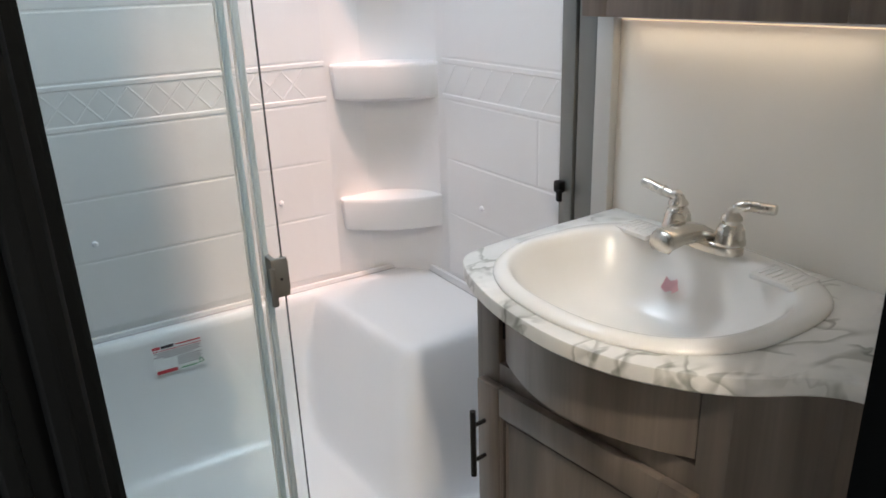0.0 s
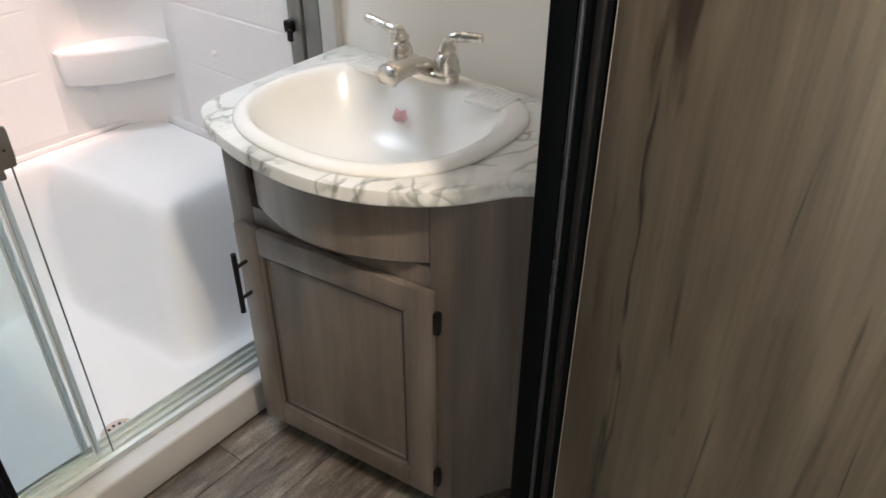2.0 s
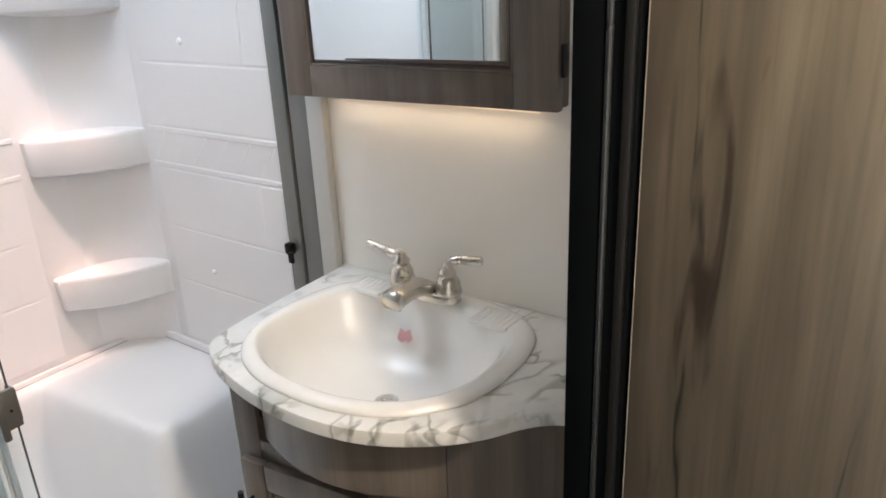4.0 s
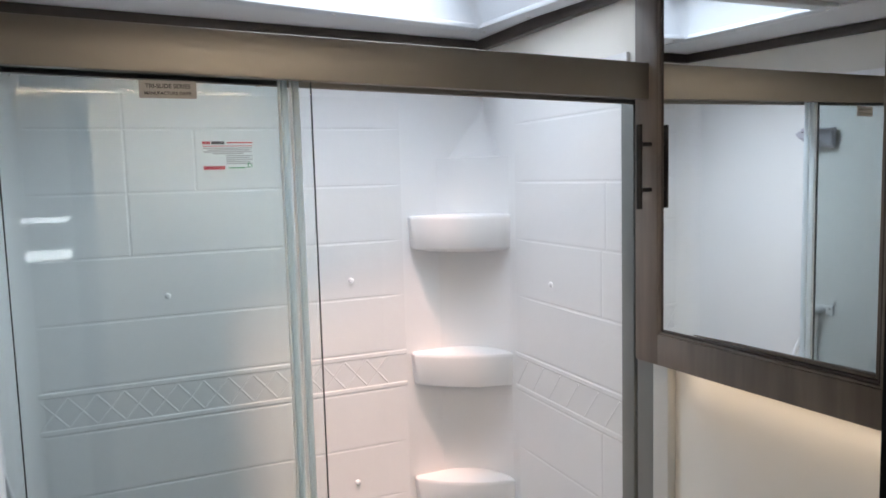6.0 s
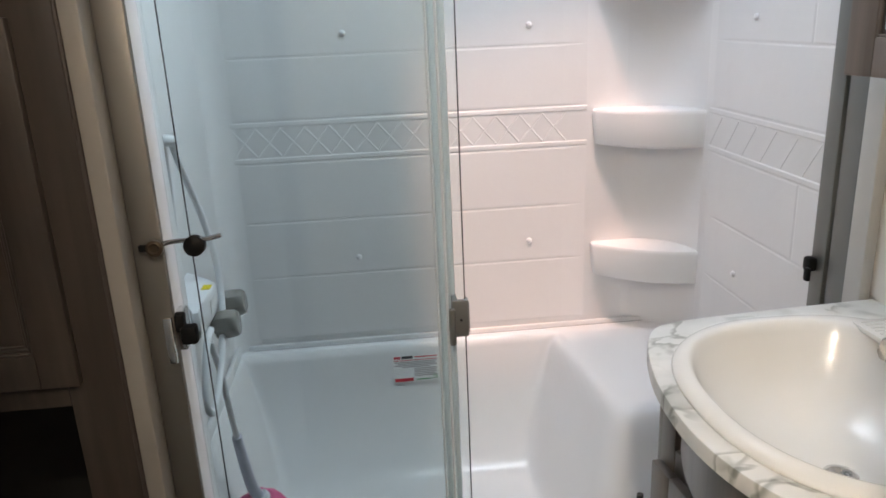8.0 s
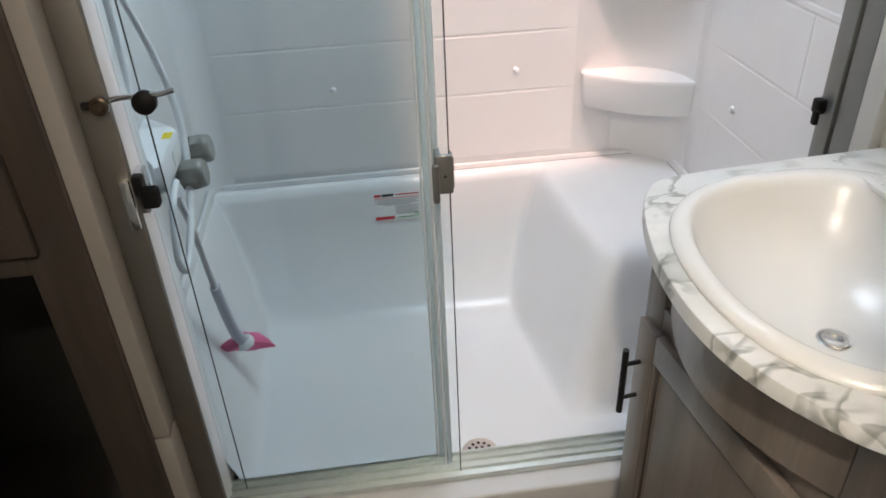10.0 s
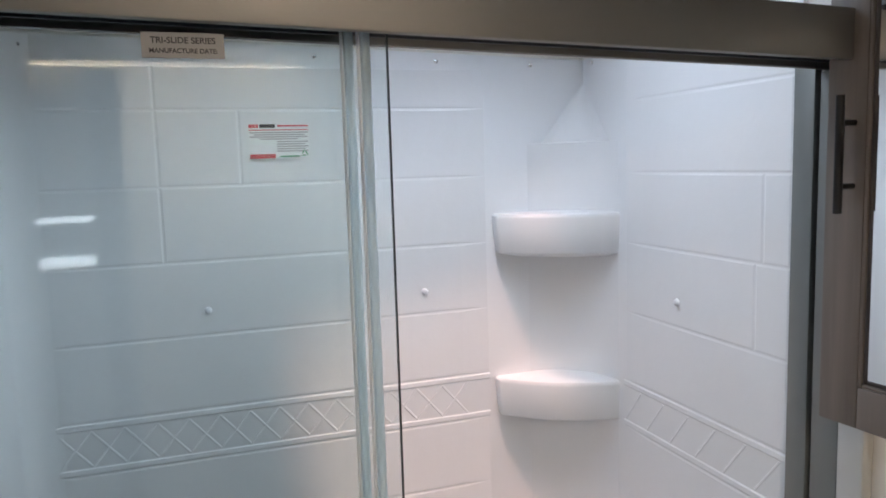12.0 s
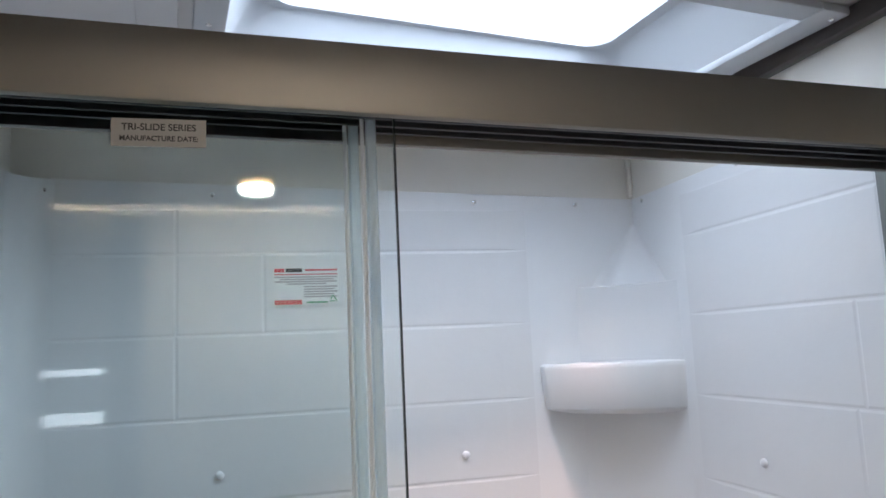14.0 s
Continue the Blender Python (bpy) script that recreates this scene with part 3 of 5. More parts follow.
G = 0.0012
ROWS_Z = (0.455, 0.652, 0.820, 0.994)
ROWS_Z2 = (1.113, 1.284, 1.453, 1.621, 1.789)
JOINTS = {1.453: (0.20,), 1.621: (0.20, 0.375), 1.284: (), 1.113: (), 1.789: (0.20,)}
for zs in (ROWS_Z, ROWS_Z2):
    for z0, z1 in zip(zs, zs[1:]):
        cuts = (-0.06,) + JOINTS.get(z0, ()) + (0.97,)
        for u0, u1 in zip(cuts, cuts[1:]):
            part("tile", tile_plate(u0 + G, u1 - G, z0 + G, z1 - G, on_back), M_PANEL, back_panel, smooth=False)
        cuts = (1.285,) + ((1.352,) if z0 > 1.4 and z0 < 1.5 else ((1.37,) if z0 in (1.284, 0.820) else ())) + (1.80,)
        for u0, u1 in zip(cuts, cuts[1:]):
            part("tile", tile_plate(u0 + G, u1 - G, z0 + G, z1 - G, on_side), M_PANEL, side_panel, smooth=False)
for u0, u1 in ((-0.06, 0.20), (0.20, 0.97)):
    part("tile", tile_plate(u0 + G, u1 - G, 1.789 + G, 1.885, on_back), M_PANEL, back_panel, smooth=False)
part("tile", tile_plate(1.285, 1.80, 1.789 + G, 1.88, on_side), M_PANEL, side_panel, smooth=False)


def ridge(p, q, width, lift, place):
    """A small rounded bead on a panel from p to q, given as (along, up)."""
    bm = bmesh.new()
    d = (Vector(q) - Vector(p)).normalized()
    s = Vector((-d.y, d.x)) * width / 2
    ring = []
    for c in (Vector(p), Vector(q)):
        ring.append([bm.verts.new(place(*(lambda w, o: (w.x, o, w.y))(c + s * k, o))) for k, o in ((1, 0), (0.6, lift), (-0.6, lift), (-1, 0))])
    for k in range(3):
        bm.faces.new((ring[0][k], ring[0][k + 1], ring[1][k + 1], ring[1][k]))
    bm.faces.new(ring[0])
    bm.faces.new(ring[1])
    return bm


for z in (1.0035, 1.1035):
    part("border_rail", ridge((-0.06, z), (0.97, z), 0.016, 0.0020, on_back), M_PANEL, back_panel, smooth=False)
    part("border_rail", ridge((1.285, z), (1.81, z), 0.016, 0.0020, on_side), M_PANEL, side_panel, smooth=False)
for k in range(15):
    x = -0.045 + 0.068 * k
    if x + 0.068 < 0.972:
        part("diamond_ridge", ridge((x, 1.013), (x + 0.068, 1.093), 0.0055, 0.0011, on_back), M_PANEL, back_panel, smooth=False)
        part("diamond_ridge", ridge((x, 1.093), (x + 0.068, 1.013), 0.0055, 0.0011, on_back), M_PANEL, back_panel, smooth=False)
for k in range(6):
    y = 1.30 + 0.088 * k
    part("diamond_ridge", ridge((y, 1.093), (y + 0.062, 1.013), 0.0055, 0.0011, on_side), M_PANEL, side_panel, smooth=False)

for x, z in ((0.80, 1.34), (0.285, 1.34), (0.797, 0.715), (0.284, 0.70)):
    part("rivet", lathe([(0.0085, 0), (0.0085, 0.002), (0.0065, 0.005), (0.003, 0.0065)], (x, 1.9999, z), (0, -1, 0), 14), M_WHITEPLASTIC, back_panel)
for y, z in ((1.60, 1.34), (1.613, 0.706)):
    part("rivet", lathe([(0.0085, 0), (0.0085, 0.002), (0.0065, 0.005), (0.003, 0.0065)], (1.2499, y, z), (-1, 0, 0), 14), M_WHITEPLASTIC, side_panel)
for x in (-0.05, 0.272, 0.553, 0.848, 1.10):
    part("screw", lathe([(0.0055, 0), (0.005, 0.002), (0.002, 0.0035)], (x, 2.0022, 1.897 - 0.022 * (x - 1.1)), (0, -1, 0), 10), M_CHROME, back_panel)
for y in (1.955, 1.598):
    part("screw", lathe([(0.0055, 0), (0.005, 0.002), (0.002, 0.0035)], (1.2522, y, 1.899), (-1, 0, 0), 10), M_CHROME, side_panel)

# Chamfered corner post with a sloped head, and the three shelves
CX, CY = 1.2525, 2.0025


def corner_plan(w, n=12):
    """A hollow quarter round of radius w, from the back wall to the side wall."""
    out = []
    for k in range(n + 1):
        a = math.pi / 2 * k / n
        out.append((CX - w + w * math.sin(a), CY - w + w * math.cos(a)))
    return out


bm = bmesh.new()
rings = []
for z, w in ((0.40, 0.165), (1.694, 0.165), (1.699, 0.163), (1.702, 0.122), (1.850, 0.004)):
    rings.append([bm.verts.new((x, y, z)) for x, y in corner_plan(w)])
for a, b in zip(rings, rings[1:]):
    for k in range(len(a) - 1):
        bm.faces.new((a[k], a[k + 1], b[k + 1], b[k]))
part("corner_post", bm, M_PANEL, surround)


def shelf_plan(s):
    """The shelf's outline: crisp ends at both walls and a lightly bowed front; s draws it towards the corner."""
    base = [(0.986, 2.0025), (0.985, 1.986), (0.988, 1.978), (0.995, 1.973)]
    p, q, bow = Vector((0.995, 1.973)), Vector((1.238, 1.836)), 0.024
    out = Vector((p.y - q.y, q.x - p.x)).normalized() * -bow
    mid = [tuple(p.lerp(q, t) + out * (1 - (2 * t - 1) ** 2)) for t in [k / 12 for k in range(1, 12)]]
    end = [(1.238, 1.836), (1.246, 1.831), (1.2525, 1.830)]
    return [(CX + (x - CX) * s, CY + (y - CY) * s) for x, y in base + mid + end]


for zt in (1.525, 1.100, 0.698):
    bm = bmesh.new()
    rings = []
    for dz, s in ((-0.122, 0.30), (-0.112, 0.74), (-0.103, 0.925), (-0.100, 0.958), (-0.096, 0.968), (-0.012, 1.0), (-0.005, 0.996), (-0.0015, 0.984), (0.0, 0.966), (0.001, 0.3)):
        rings.append([bm.verts.new((x, y, zt + dz)) for x, y in shelf_plan(s)])
    for a, b in zip(rings, rings[1:]):
        for k in range(len(a) - 1):
            bm.faces.new((a[k], a[k + 1], b[k + 1], b[k]))
    bm.faces.new(rings[0])
    bm.faces.new(rings[-1])
    part("corner_shelf", bm, M_PANEL, surround, "white moulded corner shelf", angle=32)

# Flat sealing strip where panels meet the pan
part("bottom_strip", box(-0.10, 1.2525, 1.989, 2.0024, 0.402, 0.442, 0.004), M_PANEL, surround)
part("bottom_strip", box(1.239, 1.2524, 1.30, 1.9885, 0.404, 0.448, 0.004), M_PANEL, surround)
part("bottom_strip", box(-0.0995, -0.087, 1.25, 1.9885, 0.404, 0.456, 0.004), M_PANEL, surround)

# ---- shower pan ----
pan = thing("shower_pan", "white glossy shower pan with a moulded corner seat", "shower pan")


def smin(a, b, k):
    h = max(k - abs(a - b), 0.0) / k
    return min(a, b) - h * h * k * 0.25


def smax(a, b, k):
    return -smin(-a, -b, k)


def pan_height(x, y):
    floor_z = 0.052 + 0.02 * (abs(x - 0.56) + abs(y - 1.2)) * 0.5
    back = 0.045 + 0.42 * (1 - math.sqrt(1 - min(0.999, max(0.0, (y - 1.655) / 0.300)) ** 2))
    left = 0.06 + (0.02 - x) * 3.6
    right = 0.06 + (x - 1.17) * 5.0
    ramp_l = 0.06 + (x - (0.80 - 0.05 * (y - 1.3) / 0.5)) * 3.0
    ramp_f = 0.06 + (y - 1.305) * 2.3
    seat = smin(smin(ramp_l, ramp_f, 0.16), 0.442 - 0.02 * max(0.0, 1.95 - y), 0.07)
    walls = smax(smax(back, left, 0.06), right, 0.06)
    h = smax(smax(floor_z, walls, 0.03), seat, 0.07)
    return smin(h, 0.428, 0.03)


bm = bmesh.new()
NX, NY = 150, 100
X0, X1, Y0, Y1 = -0.0985, 1.251, 1.187, 2.000
grid = [[bm.verts.new((X0 + (X1 - X0) * i / NX, Y0 + (Y1 - Y0) * j / NY, pan_height(X0 + (X1 - X0) * i / NX, Y0 + (Y1 - Y0) * j / NY))) for i in range(NX + 1)] for j in range(NY + 1)]
for j in range(NY):
    for i in range(NX):
        bm.faces.new((grid[j][i], grid[j][i + 1], grid[j + 1][i + 1], grid[j + 1][i]))
part("basin", bm, M_PAN, pan, angle=180)
# Thin grey rods draw the shadow line along the foot of the strip
part("strip_shadow_line", tube([(x, 1.9882, pan_height(x, 1.9882) + 0.0008) for x in [-0.05 + 0.125 * k for k in range(11)]], 0.0013, n=6, steps=4), M_GREYINK, pan, "thin dark line drawn as the shadow under the bottom strip")
part("strip_shadow_line", tube([(1.2382, y, pan_height(1.2382, y) + 0.0008) for y in [1.36 + 0.06 * k for k in range(11)]], 0.0013, n=6, steps=4), M_GREYINK, pan, "thin dark line drawn as the shadow under the bottom strip")
part("threshold", box(-0.10, 1.2615, 1.068, 1.188, -0.003, 0.098, 0.008, 3), M_GREYTRIM, pan, "pale grey threshold skirt")
bm = lathe([(0.0, 0.0), (0.044, 0.0), (0.044, 0.004), (0.040, 0.006), (0.0, 0.006)], (0.552, 1.224, pan_height(0.552, 1.224) + 0.001), n=28)
strainer = part("strainer", bm, mat("worn_strainer", (0.62, 0.54, 0.49), 0.35, 0.6, vary=0.2, var_scale=60), pan, "round drain strainer with rust-tinted holes")
for ring_n, rr in ((1, 0), (6, 0.0135), (12, 0.027)):
    for k in range(ring_n):
        a = 2 * math.pi * k / ring_n
        c = (0.552 + rr * math.cos(a), 1.224 + rr * math.sin(a), pan_height(0.552, 1.224) + 0.0066)
        part("hole", rod(c, (c[0], c[1], c[2] + 0.0012), 0.0042, n=10), M_INK, strainer, smooth=False)

# ---- shower enclosure ----
enclosure = thing("shower_door", "brushed nickel sliding shower door with three tinted glass panes", "shower door")
bm = bmesh.new()
add_box(bm, -0.048, 1.2615, 1.098, 1.112, 1.784, 1.857, 0.004)
add_box(bm, -0.048, 1.2615, 1.112, 1.226, 1.846, 1.857, 0.003)
add_box(bm, -0.048, 1.2615, 1.214, 1.226, 1.788, 1.846, 0.003)
header = part("header_rail", shear(bm), M_NICKEL, enclosure)
bm = bmesh.new()
for y in (1.122, 1.147, 1.172, 1.197):
    add_box(bm, -0.046, 1.260, y, y + 0.006, 1.796, 1.842, 0.001)
add_box(bm, -0.046, 1.260, 1.1125, 1.2135, 1.836, 1.845)
part("track_channel", shear(bm), M_TRACKDARK, enclosure, "dark sliding track inside the header")
bm = bmesh.new()
add_box(bm, -0.056, -0.008, 1.098, 1.114, 0.099, 1.815, 0.004)
part("jamb", bm, M_NICKEL, enclosure)
part("jamb_channel", box(-0.022, -0.012, 1.1145, 1.215, 0.099, 1.815, 0.003), M_WHITEPLASTIC, enclosure, "white inner channel of the jamb")
bm = bmesh.new()
add_box(bm, 1.236, 1.2522, 1.227, 1.2715, 0.40, 1.862, 0.003)
add_box(bm, 1.240, 1.2615, 1.165, 1.221, 0.099, 1.785, 0.004)
part("jamb", bm, M_JAMB, enclosure)
part("wall_channel", box(1.238, 1.2615, 1.114, 1.164, 0.099, 1.785, 0.004), M_CHANNEL, enclosure, "pale satin wall channel of the jamb")
bm = bmesh.new()
add_box(bm, -0.05, 1.2525, 1.116, 1.190, 0.099, 0.104, 0.002)
for y in (1.119, 1.142, 1.165, 1.187):
    add_box(bm, -0.05, 1.2525, y - 0.002, y + 0.002, 0.103, 0.114, 0.001, 1)
part("bottom_track", bm, M_TRACK, enclosure, "ribbed aluminium sliding track")
PANES = ((0.002, 0.492, 1.135), (-0.006, 0.467, 1.160), (-0.008, 0.452, 1.185))
for i, (x0, x1, y) in enumerate(PANES):
    p = part("pane", box(x0, x1, y - 0.002, y + 0.002, 0.112, 1.838), M_GLASS, enclosure, smooth=False)
    if i:
        part("seal", box(x1 + 0.0003, x1 + 0.011, y - 0.007, y + 0.007, 0.112, 1.836, 0.004), M_SEAL, p, "translucent vinyl edge seal")
        part("seal_lip", rod((x1 - 0.004, y - 0.0045, 0.112), (x1 - 0.004, y - 0.0045, 1.834), 0.0022, n=8), M_WHITEPLASTIC, p)
    else:
        part("edge", box(x1 + 0.0002, x1 + 0.0022, y - 0.0022, y + 0.0022, 0.112, 1.838), M_DARKEDGE, p)
part("edge", box(0.022, 0.0238, 1.1585, 1.1622, 0.112, 1.836), M_DARKEDGE, enclosure)
# Grey latch plate on the free glass edge
bm = bmesh.new()
add_box(bm, 0.468, 0.498, 1.119, 1.127, 0.814, 0.886, 0.003)
add_box(bm, 0.470, 0.480, 1.127, 1.165, 0.816, 0.884, 0.002)
add_box(bm, 0.462, 0.474, 1.112, 1.122, 0.800, 0.872, 0.004)
add_box(bm, 0.494, 0.500, 1.122, 1.150, 0.822, 0.880, 0.002)
part("latch_plate", bm, mat("grey_latch_metal", (0.24, 0.24, 0.235), 0.45, 0.7, vary=0.1), enclosure, "grey metal pull latch on the glass edge")
part("latch_screw", rod((0.484, 1.1192, 0.848), (0.484, 1.117, 0.848), 0.0025, n=8), M_INK, enclosure)
# Bar with two round bumpers by the jamb
part("catch_bar", tube([(-0.018, 1.092, 1.030), (0.010, 1.084, 1.039), (0.045, 1.080, 1.042), (0.07, 1.080, 1.042), (0.092, 1.082, 1.046)], 0.0042), M_CHROME, enclosure)
part("bumper", lathe([(0.0, -0.012), (0.014, -0.012), (0.017, -0.008), (0.017, 0.006), (0.012, 0.010), (0.0, 0.010)], (0.049, 1.078, 1.032), (0, -1, 0.1)), M_RUBBER, enclosure, "round black rubber bumper")
part("bumper", lathe([(0.0, -0.012), (0.010, -0.012), (0.0135, -0.006), (0.0135, 0.004), (0.009, 0.007), (0.006, 0.004), (0.0, 0.004)], (-0.016, 1.084, 1.030), (0, -1, 0.1)), mat("bronze_stud", (0.13, 0.10, 0.07), 0.3, 0.9, vary=0.2), enclosure, "dark bronze stud")
part("stud_tip", box(-0.042, -0.028, 1.082, 1.092, 1.025, 1.036, 0.002), M_RUBBER, enclosure)
bm = bmesh.new()
add_box(bm, -0.012, 0.004, 1.112, 1.150, 0.835, 0.905, 0.003)
add_box(bm, -0.026, -0.010, 1.088, 1.100, 0.82, 0.905, 0.003)
part("catch_plate", bm, M_CHROME, enclosure)
bm = bmesh.new()
add_box(bm, -0.002, 0.026, 1.094, 1.118, 0.850, 0.884, 0.006)
add_box(bm, -0.012, 0.006, 1.100, 1.122, 0.872, 0.905, 0.004)
part("catch_block", bm, M_RUBBER, enclosure, "black rubber catch block")
bm = bmesh.new()
add_box(bm, 1.216, 1.2365, 1.246, 1.270, 0.838, 0.868, 0.006)
add_box(bm, 1.208, 1.218, 1.236, 1.250, 0.822, 0.850, 0.003)
part("bumper", bm, M_RUBBER, enclosure, "black rubber stop on the jamb")


def text_mesh(words, size, material, parent, m, name="lettering"):
    cu = bpy.data.curves.new(name, "FONT")
    cu.body, cu.size, cu.align_x, cu.align_y = words, size, "CENTER", "CENTER"
    cu.offset = 0.00018
    tmp = bpy.data.objects.new(name, cu)
    me = bpy.data.meshes.new_from_object(tmp)
    bpy.data.objects.remove(tmp)
    me.materials.append(material)
    ob = new(name, me)
    ob.parent = parent
    ob.matrix_local = m
    return ob


# Printed label on the first pane
label = thing("glass_label", "small silver maker's label with dark capitals on the shower glass", "label")
part("sheet", box(0.223, 0.308, 1.1312, 1.1328, 1.776, 1.803), M_SILVERLABEL, label, smooth=False)
text_mesh("TRI-SLIDE SERIES", 0.0092, M_INK, label, pose(0.2655, 1.1308, 1.7945, 90, 0, 0))
text_mesh("MANUFACTURE DATE:", 0.0069, M_INK, label, pose(0.2655, 1.1308, 1.7835, 90, 0, 0))


def sticker(name, text, x0, x1, z0, z1, y, m=None):
    """A white printed sheet: grey lines of small print, a red bar and a green mark."""
    ob = thing(name, text, "sticker")
    w, h = x1 - x0, z1 - z0
    part("sheet", box(0, w, -0.0008, 0, 0, h), M_PAPER, ob, smooth=False)

    def bar(a, b, c, d, material, nm):
        part(nm, box(a * w, b * w, -0.0014, -0.0009, c * h, d * h), material, ob, smooth=False)
    for a, b in ((0.02, 0.07), (0.075, 0.13), (0.135, 0.17)):
        bar(a, b, 0.87, 0.97, M_RED, "mark")
    bar(0.19, 0.44, 0.87, 0.97, M_INK, "print")
    bar(0.48, 0.98, 0.90, 0.945, M_RED, "print")
    bar(0.02, 0.98, 0.80, 0.825, M_RED, "rule")
    for k, (a, b) in enumerate(((0.03, 0.97), (0.10, 0.92), (0.03, 0.97), (0.20, 0.80))):
        bar(a, b, 0.725 - 0.06 * k, 0.76 - 0.06 * k, M_GREYINK, "print")
    for k in range(5):
        bar(0.46, 0.97 - 0.05 * (k % 2), 0.47 - 0.065 * k, 0.505 - 0.065 * k, M_GREYINK, "print")
    bar(0.02, 0.43, 0.03, 0.15, M_RED, "bar")
    bar(0.50, 0.82, 0.06, 0.10, M_GREEN, "print")
    for k in range(3):
        a = radians(90 + 120 * k)
        c, e = (0.905, 0.155), radians(90 + 120 * (k + 1))
        p = (c[0] * w + 0.009 * math.cos(a), c[1] * h + 0.009 * math.sin(a))
        q = (c[0] * w + 0.009 * math.cos(e), c[1] * h + 0.009 * math.sin(e))
        part("recycling_arrow", rod((p[0], -0.0014, p[1]), (p[0] * 0.3 + q[0] * 0.7, -0.0014, p[1] * 0.3 + q[1] * 0.7), 0.0013, n=6), M_GREEN, ob)
    ob.matrix_world = m if m is not None else pose(x0, y, z0)
    return ob


sticker("wall_sticker", "white instruction sticker with red bars on the shower wall", 0.394, 0.533, 1.676, 1.758, 1.9985)

# Second sticker on the sloping back of the pan, under the strip
ys = 1.90
for _ in range(40):
    ys += 0.3 * (0.312 - pan_height(0.43, ys)) / 2.0
sticker("pan_sticker", "white instruction sticker on the shower pan's back wall", 0.362, 0.50, 0, 0.082, 0, pose(0.362, ys - 0.006, 0.312, -16, 0, 0))

# ---- hand shower and valve ----
valve = thing("shower_valve", "white plastic shower valve with two smoked knobs", "shower valve")
bm = bmesh.new()
# A wedge-shaped housing: wide flat top, slanted near end, deeper front
VALVE_PLAN = ((-0.0995, 1.415), (-0.030, 1.292), (-0.019, 1.300), (-0.017, 1.470), (-0.030, 1.492), (-0.0995, 1.560))
rings = []
for z0, s in ((0.768, 0.90), (0.774, 0.97), (0.786, 1.0), (0.822, 1.0), (0.830, 0.98), (0.834, 0.92)):
    rings.append([bm.verts.new((max(-0.0995, -0.06 + (x + 0.06) * s), 1.42 + (y - 1.42) * s, z0 + 0.03 * max(0.0, 1.40 - y) * (0.83 - z0) / 0.06)) for x, y in VALVE_PLAN])
for a, b in zip(rings, rings[1:]):
    for k in range(6):
        bm.faces.new((a[k], a[(k + 1) % 6], b[(k + 1) % 6], b[k]))
bm.faces.new(rings[-1])
bm.faces.new(rings[0])
part("body", bm, M_WHITEPLASTIC, valve)
for x, y, z in ((-0.036, 1.545, 0.750), (-0.036, 1.448, 0.738)):
    prof = [(0.0, 0.0), (0.014, 0.0), (0.016, 0.008), (0.029, 0.012), (0.033, 0.020), (0.034, 0.040), (0.032, 0.056), (0.026, 0.062), (0.0, 0.063)]
    k = part("knob", lathe(prof, (x, y, z), (1, 0, 0.1), 8), M_KNOB, valve, "faceted smoked acrylic knob")
    part("stem", rod((-0.099, y, z), (x + 0.002, y, z), 0.014), M_WHITEPLASTIC, k)
part("warning_tag", box(-0.0395, -0.0215, 1.424, 1.452, 0.8335, 0.8355, 0.0), M_YELLOW, valve, "yellow warning tag", smooth=False)
part("tag", box(-0.0183, -0.0164, 1.395, 1.445, 0.785, 0.818, 0.0), M_PAPER, valve, smooth=False)

bracket = thing("hose_bracket", "white plastic hose clip on the shower wall", "bracket")
part("plate", box(-0.0998, -0.090, 1.395, 1.465, 1.135, 1.170, 0.004), M_WHITEPLASTIC, bracket)
part("clip", tube([(-0.092, 1.43, 1.152), (-0.070, 1.435, 1.155), (-0.055, 1.45, 1.150)], 0.013), M_WHITEPLASTIC, bracket)
for y in (1.405, 1.455):
    part("screw", rod((-0.0905, y, 1.160), (-0.0885, y, 1.160), 0.004, n=10), M_CHROME, bracket)

hose = thing("shower_hose", "white flexible shower hose with a hanging loop", "hose")
part("upper_run", tube([(-0.06, 1.442, 1.150), (-0.052, 1.47, 1.08), (-0.035, 1.50, 0.98), (-0.018, 1.50, 0.88), (-0.01, 1.47, 0.79), (-0.008, 1.40, 0.70), (-0.01, 1.31, 0.635), (-0.015, 1.27, 0.622), (-0.02, 1.265, 0.66), (-0.02, 1.32, 0.74), (-0.02, 1.38, 0.76)], 0.0075), M_WHITEPLASTIC, hose)
part("inner_run", tube([(-0.075, 1.436, 1.148), (-0.078, 1.45, 1.06), (-0.078, 1.44, 0.96), (-0.076, 1.41, 0.90)], 0.0075), M_WHITEPLASTIC, hose)
wand = thing("hand_shower", "white hand shower hanging down in the pan", "hand shower")
part("hose_end", tube([(-0.02, 1.36, 0.74), (-0.015, 1.39, 0.65), (-0.012, 1.41, 0.55), (-0.01, 1.43, 0.47)], 0.0075), M_WHITEPLASTIC, wand)
part("handle", tube([(-0.01, 1.43, 0.47), (-0.006, 1.452, 0.38), (0.0, 1.475, 0.30), (0.01, 1.495, 0.258)], 0.012, taper=0.015), M_GREYPLASTIC, wand)
part("head", lathe([(0.0, 0.0), (0.018, 0.0), (0.024, 0.010), (0.025, 0.020), (0.0, 0.022)], (0.008, 1.495, 0.268), (0.25, 0.1, -1)), M_WHITEPLASTIC, wand)
film_bm = bmesh.new()
rng_film = random.Random(11)
rings = []
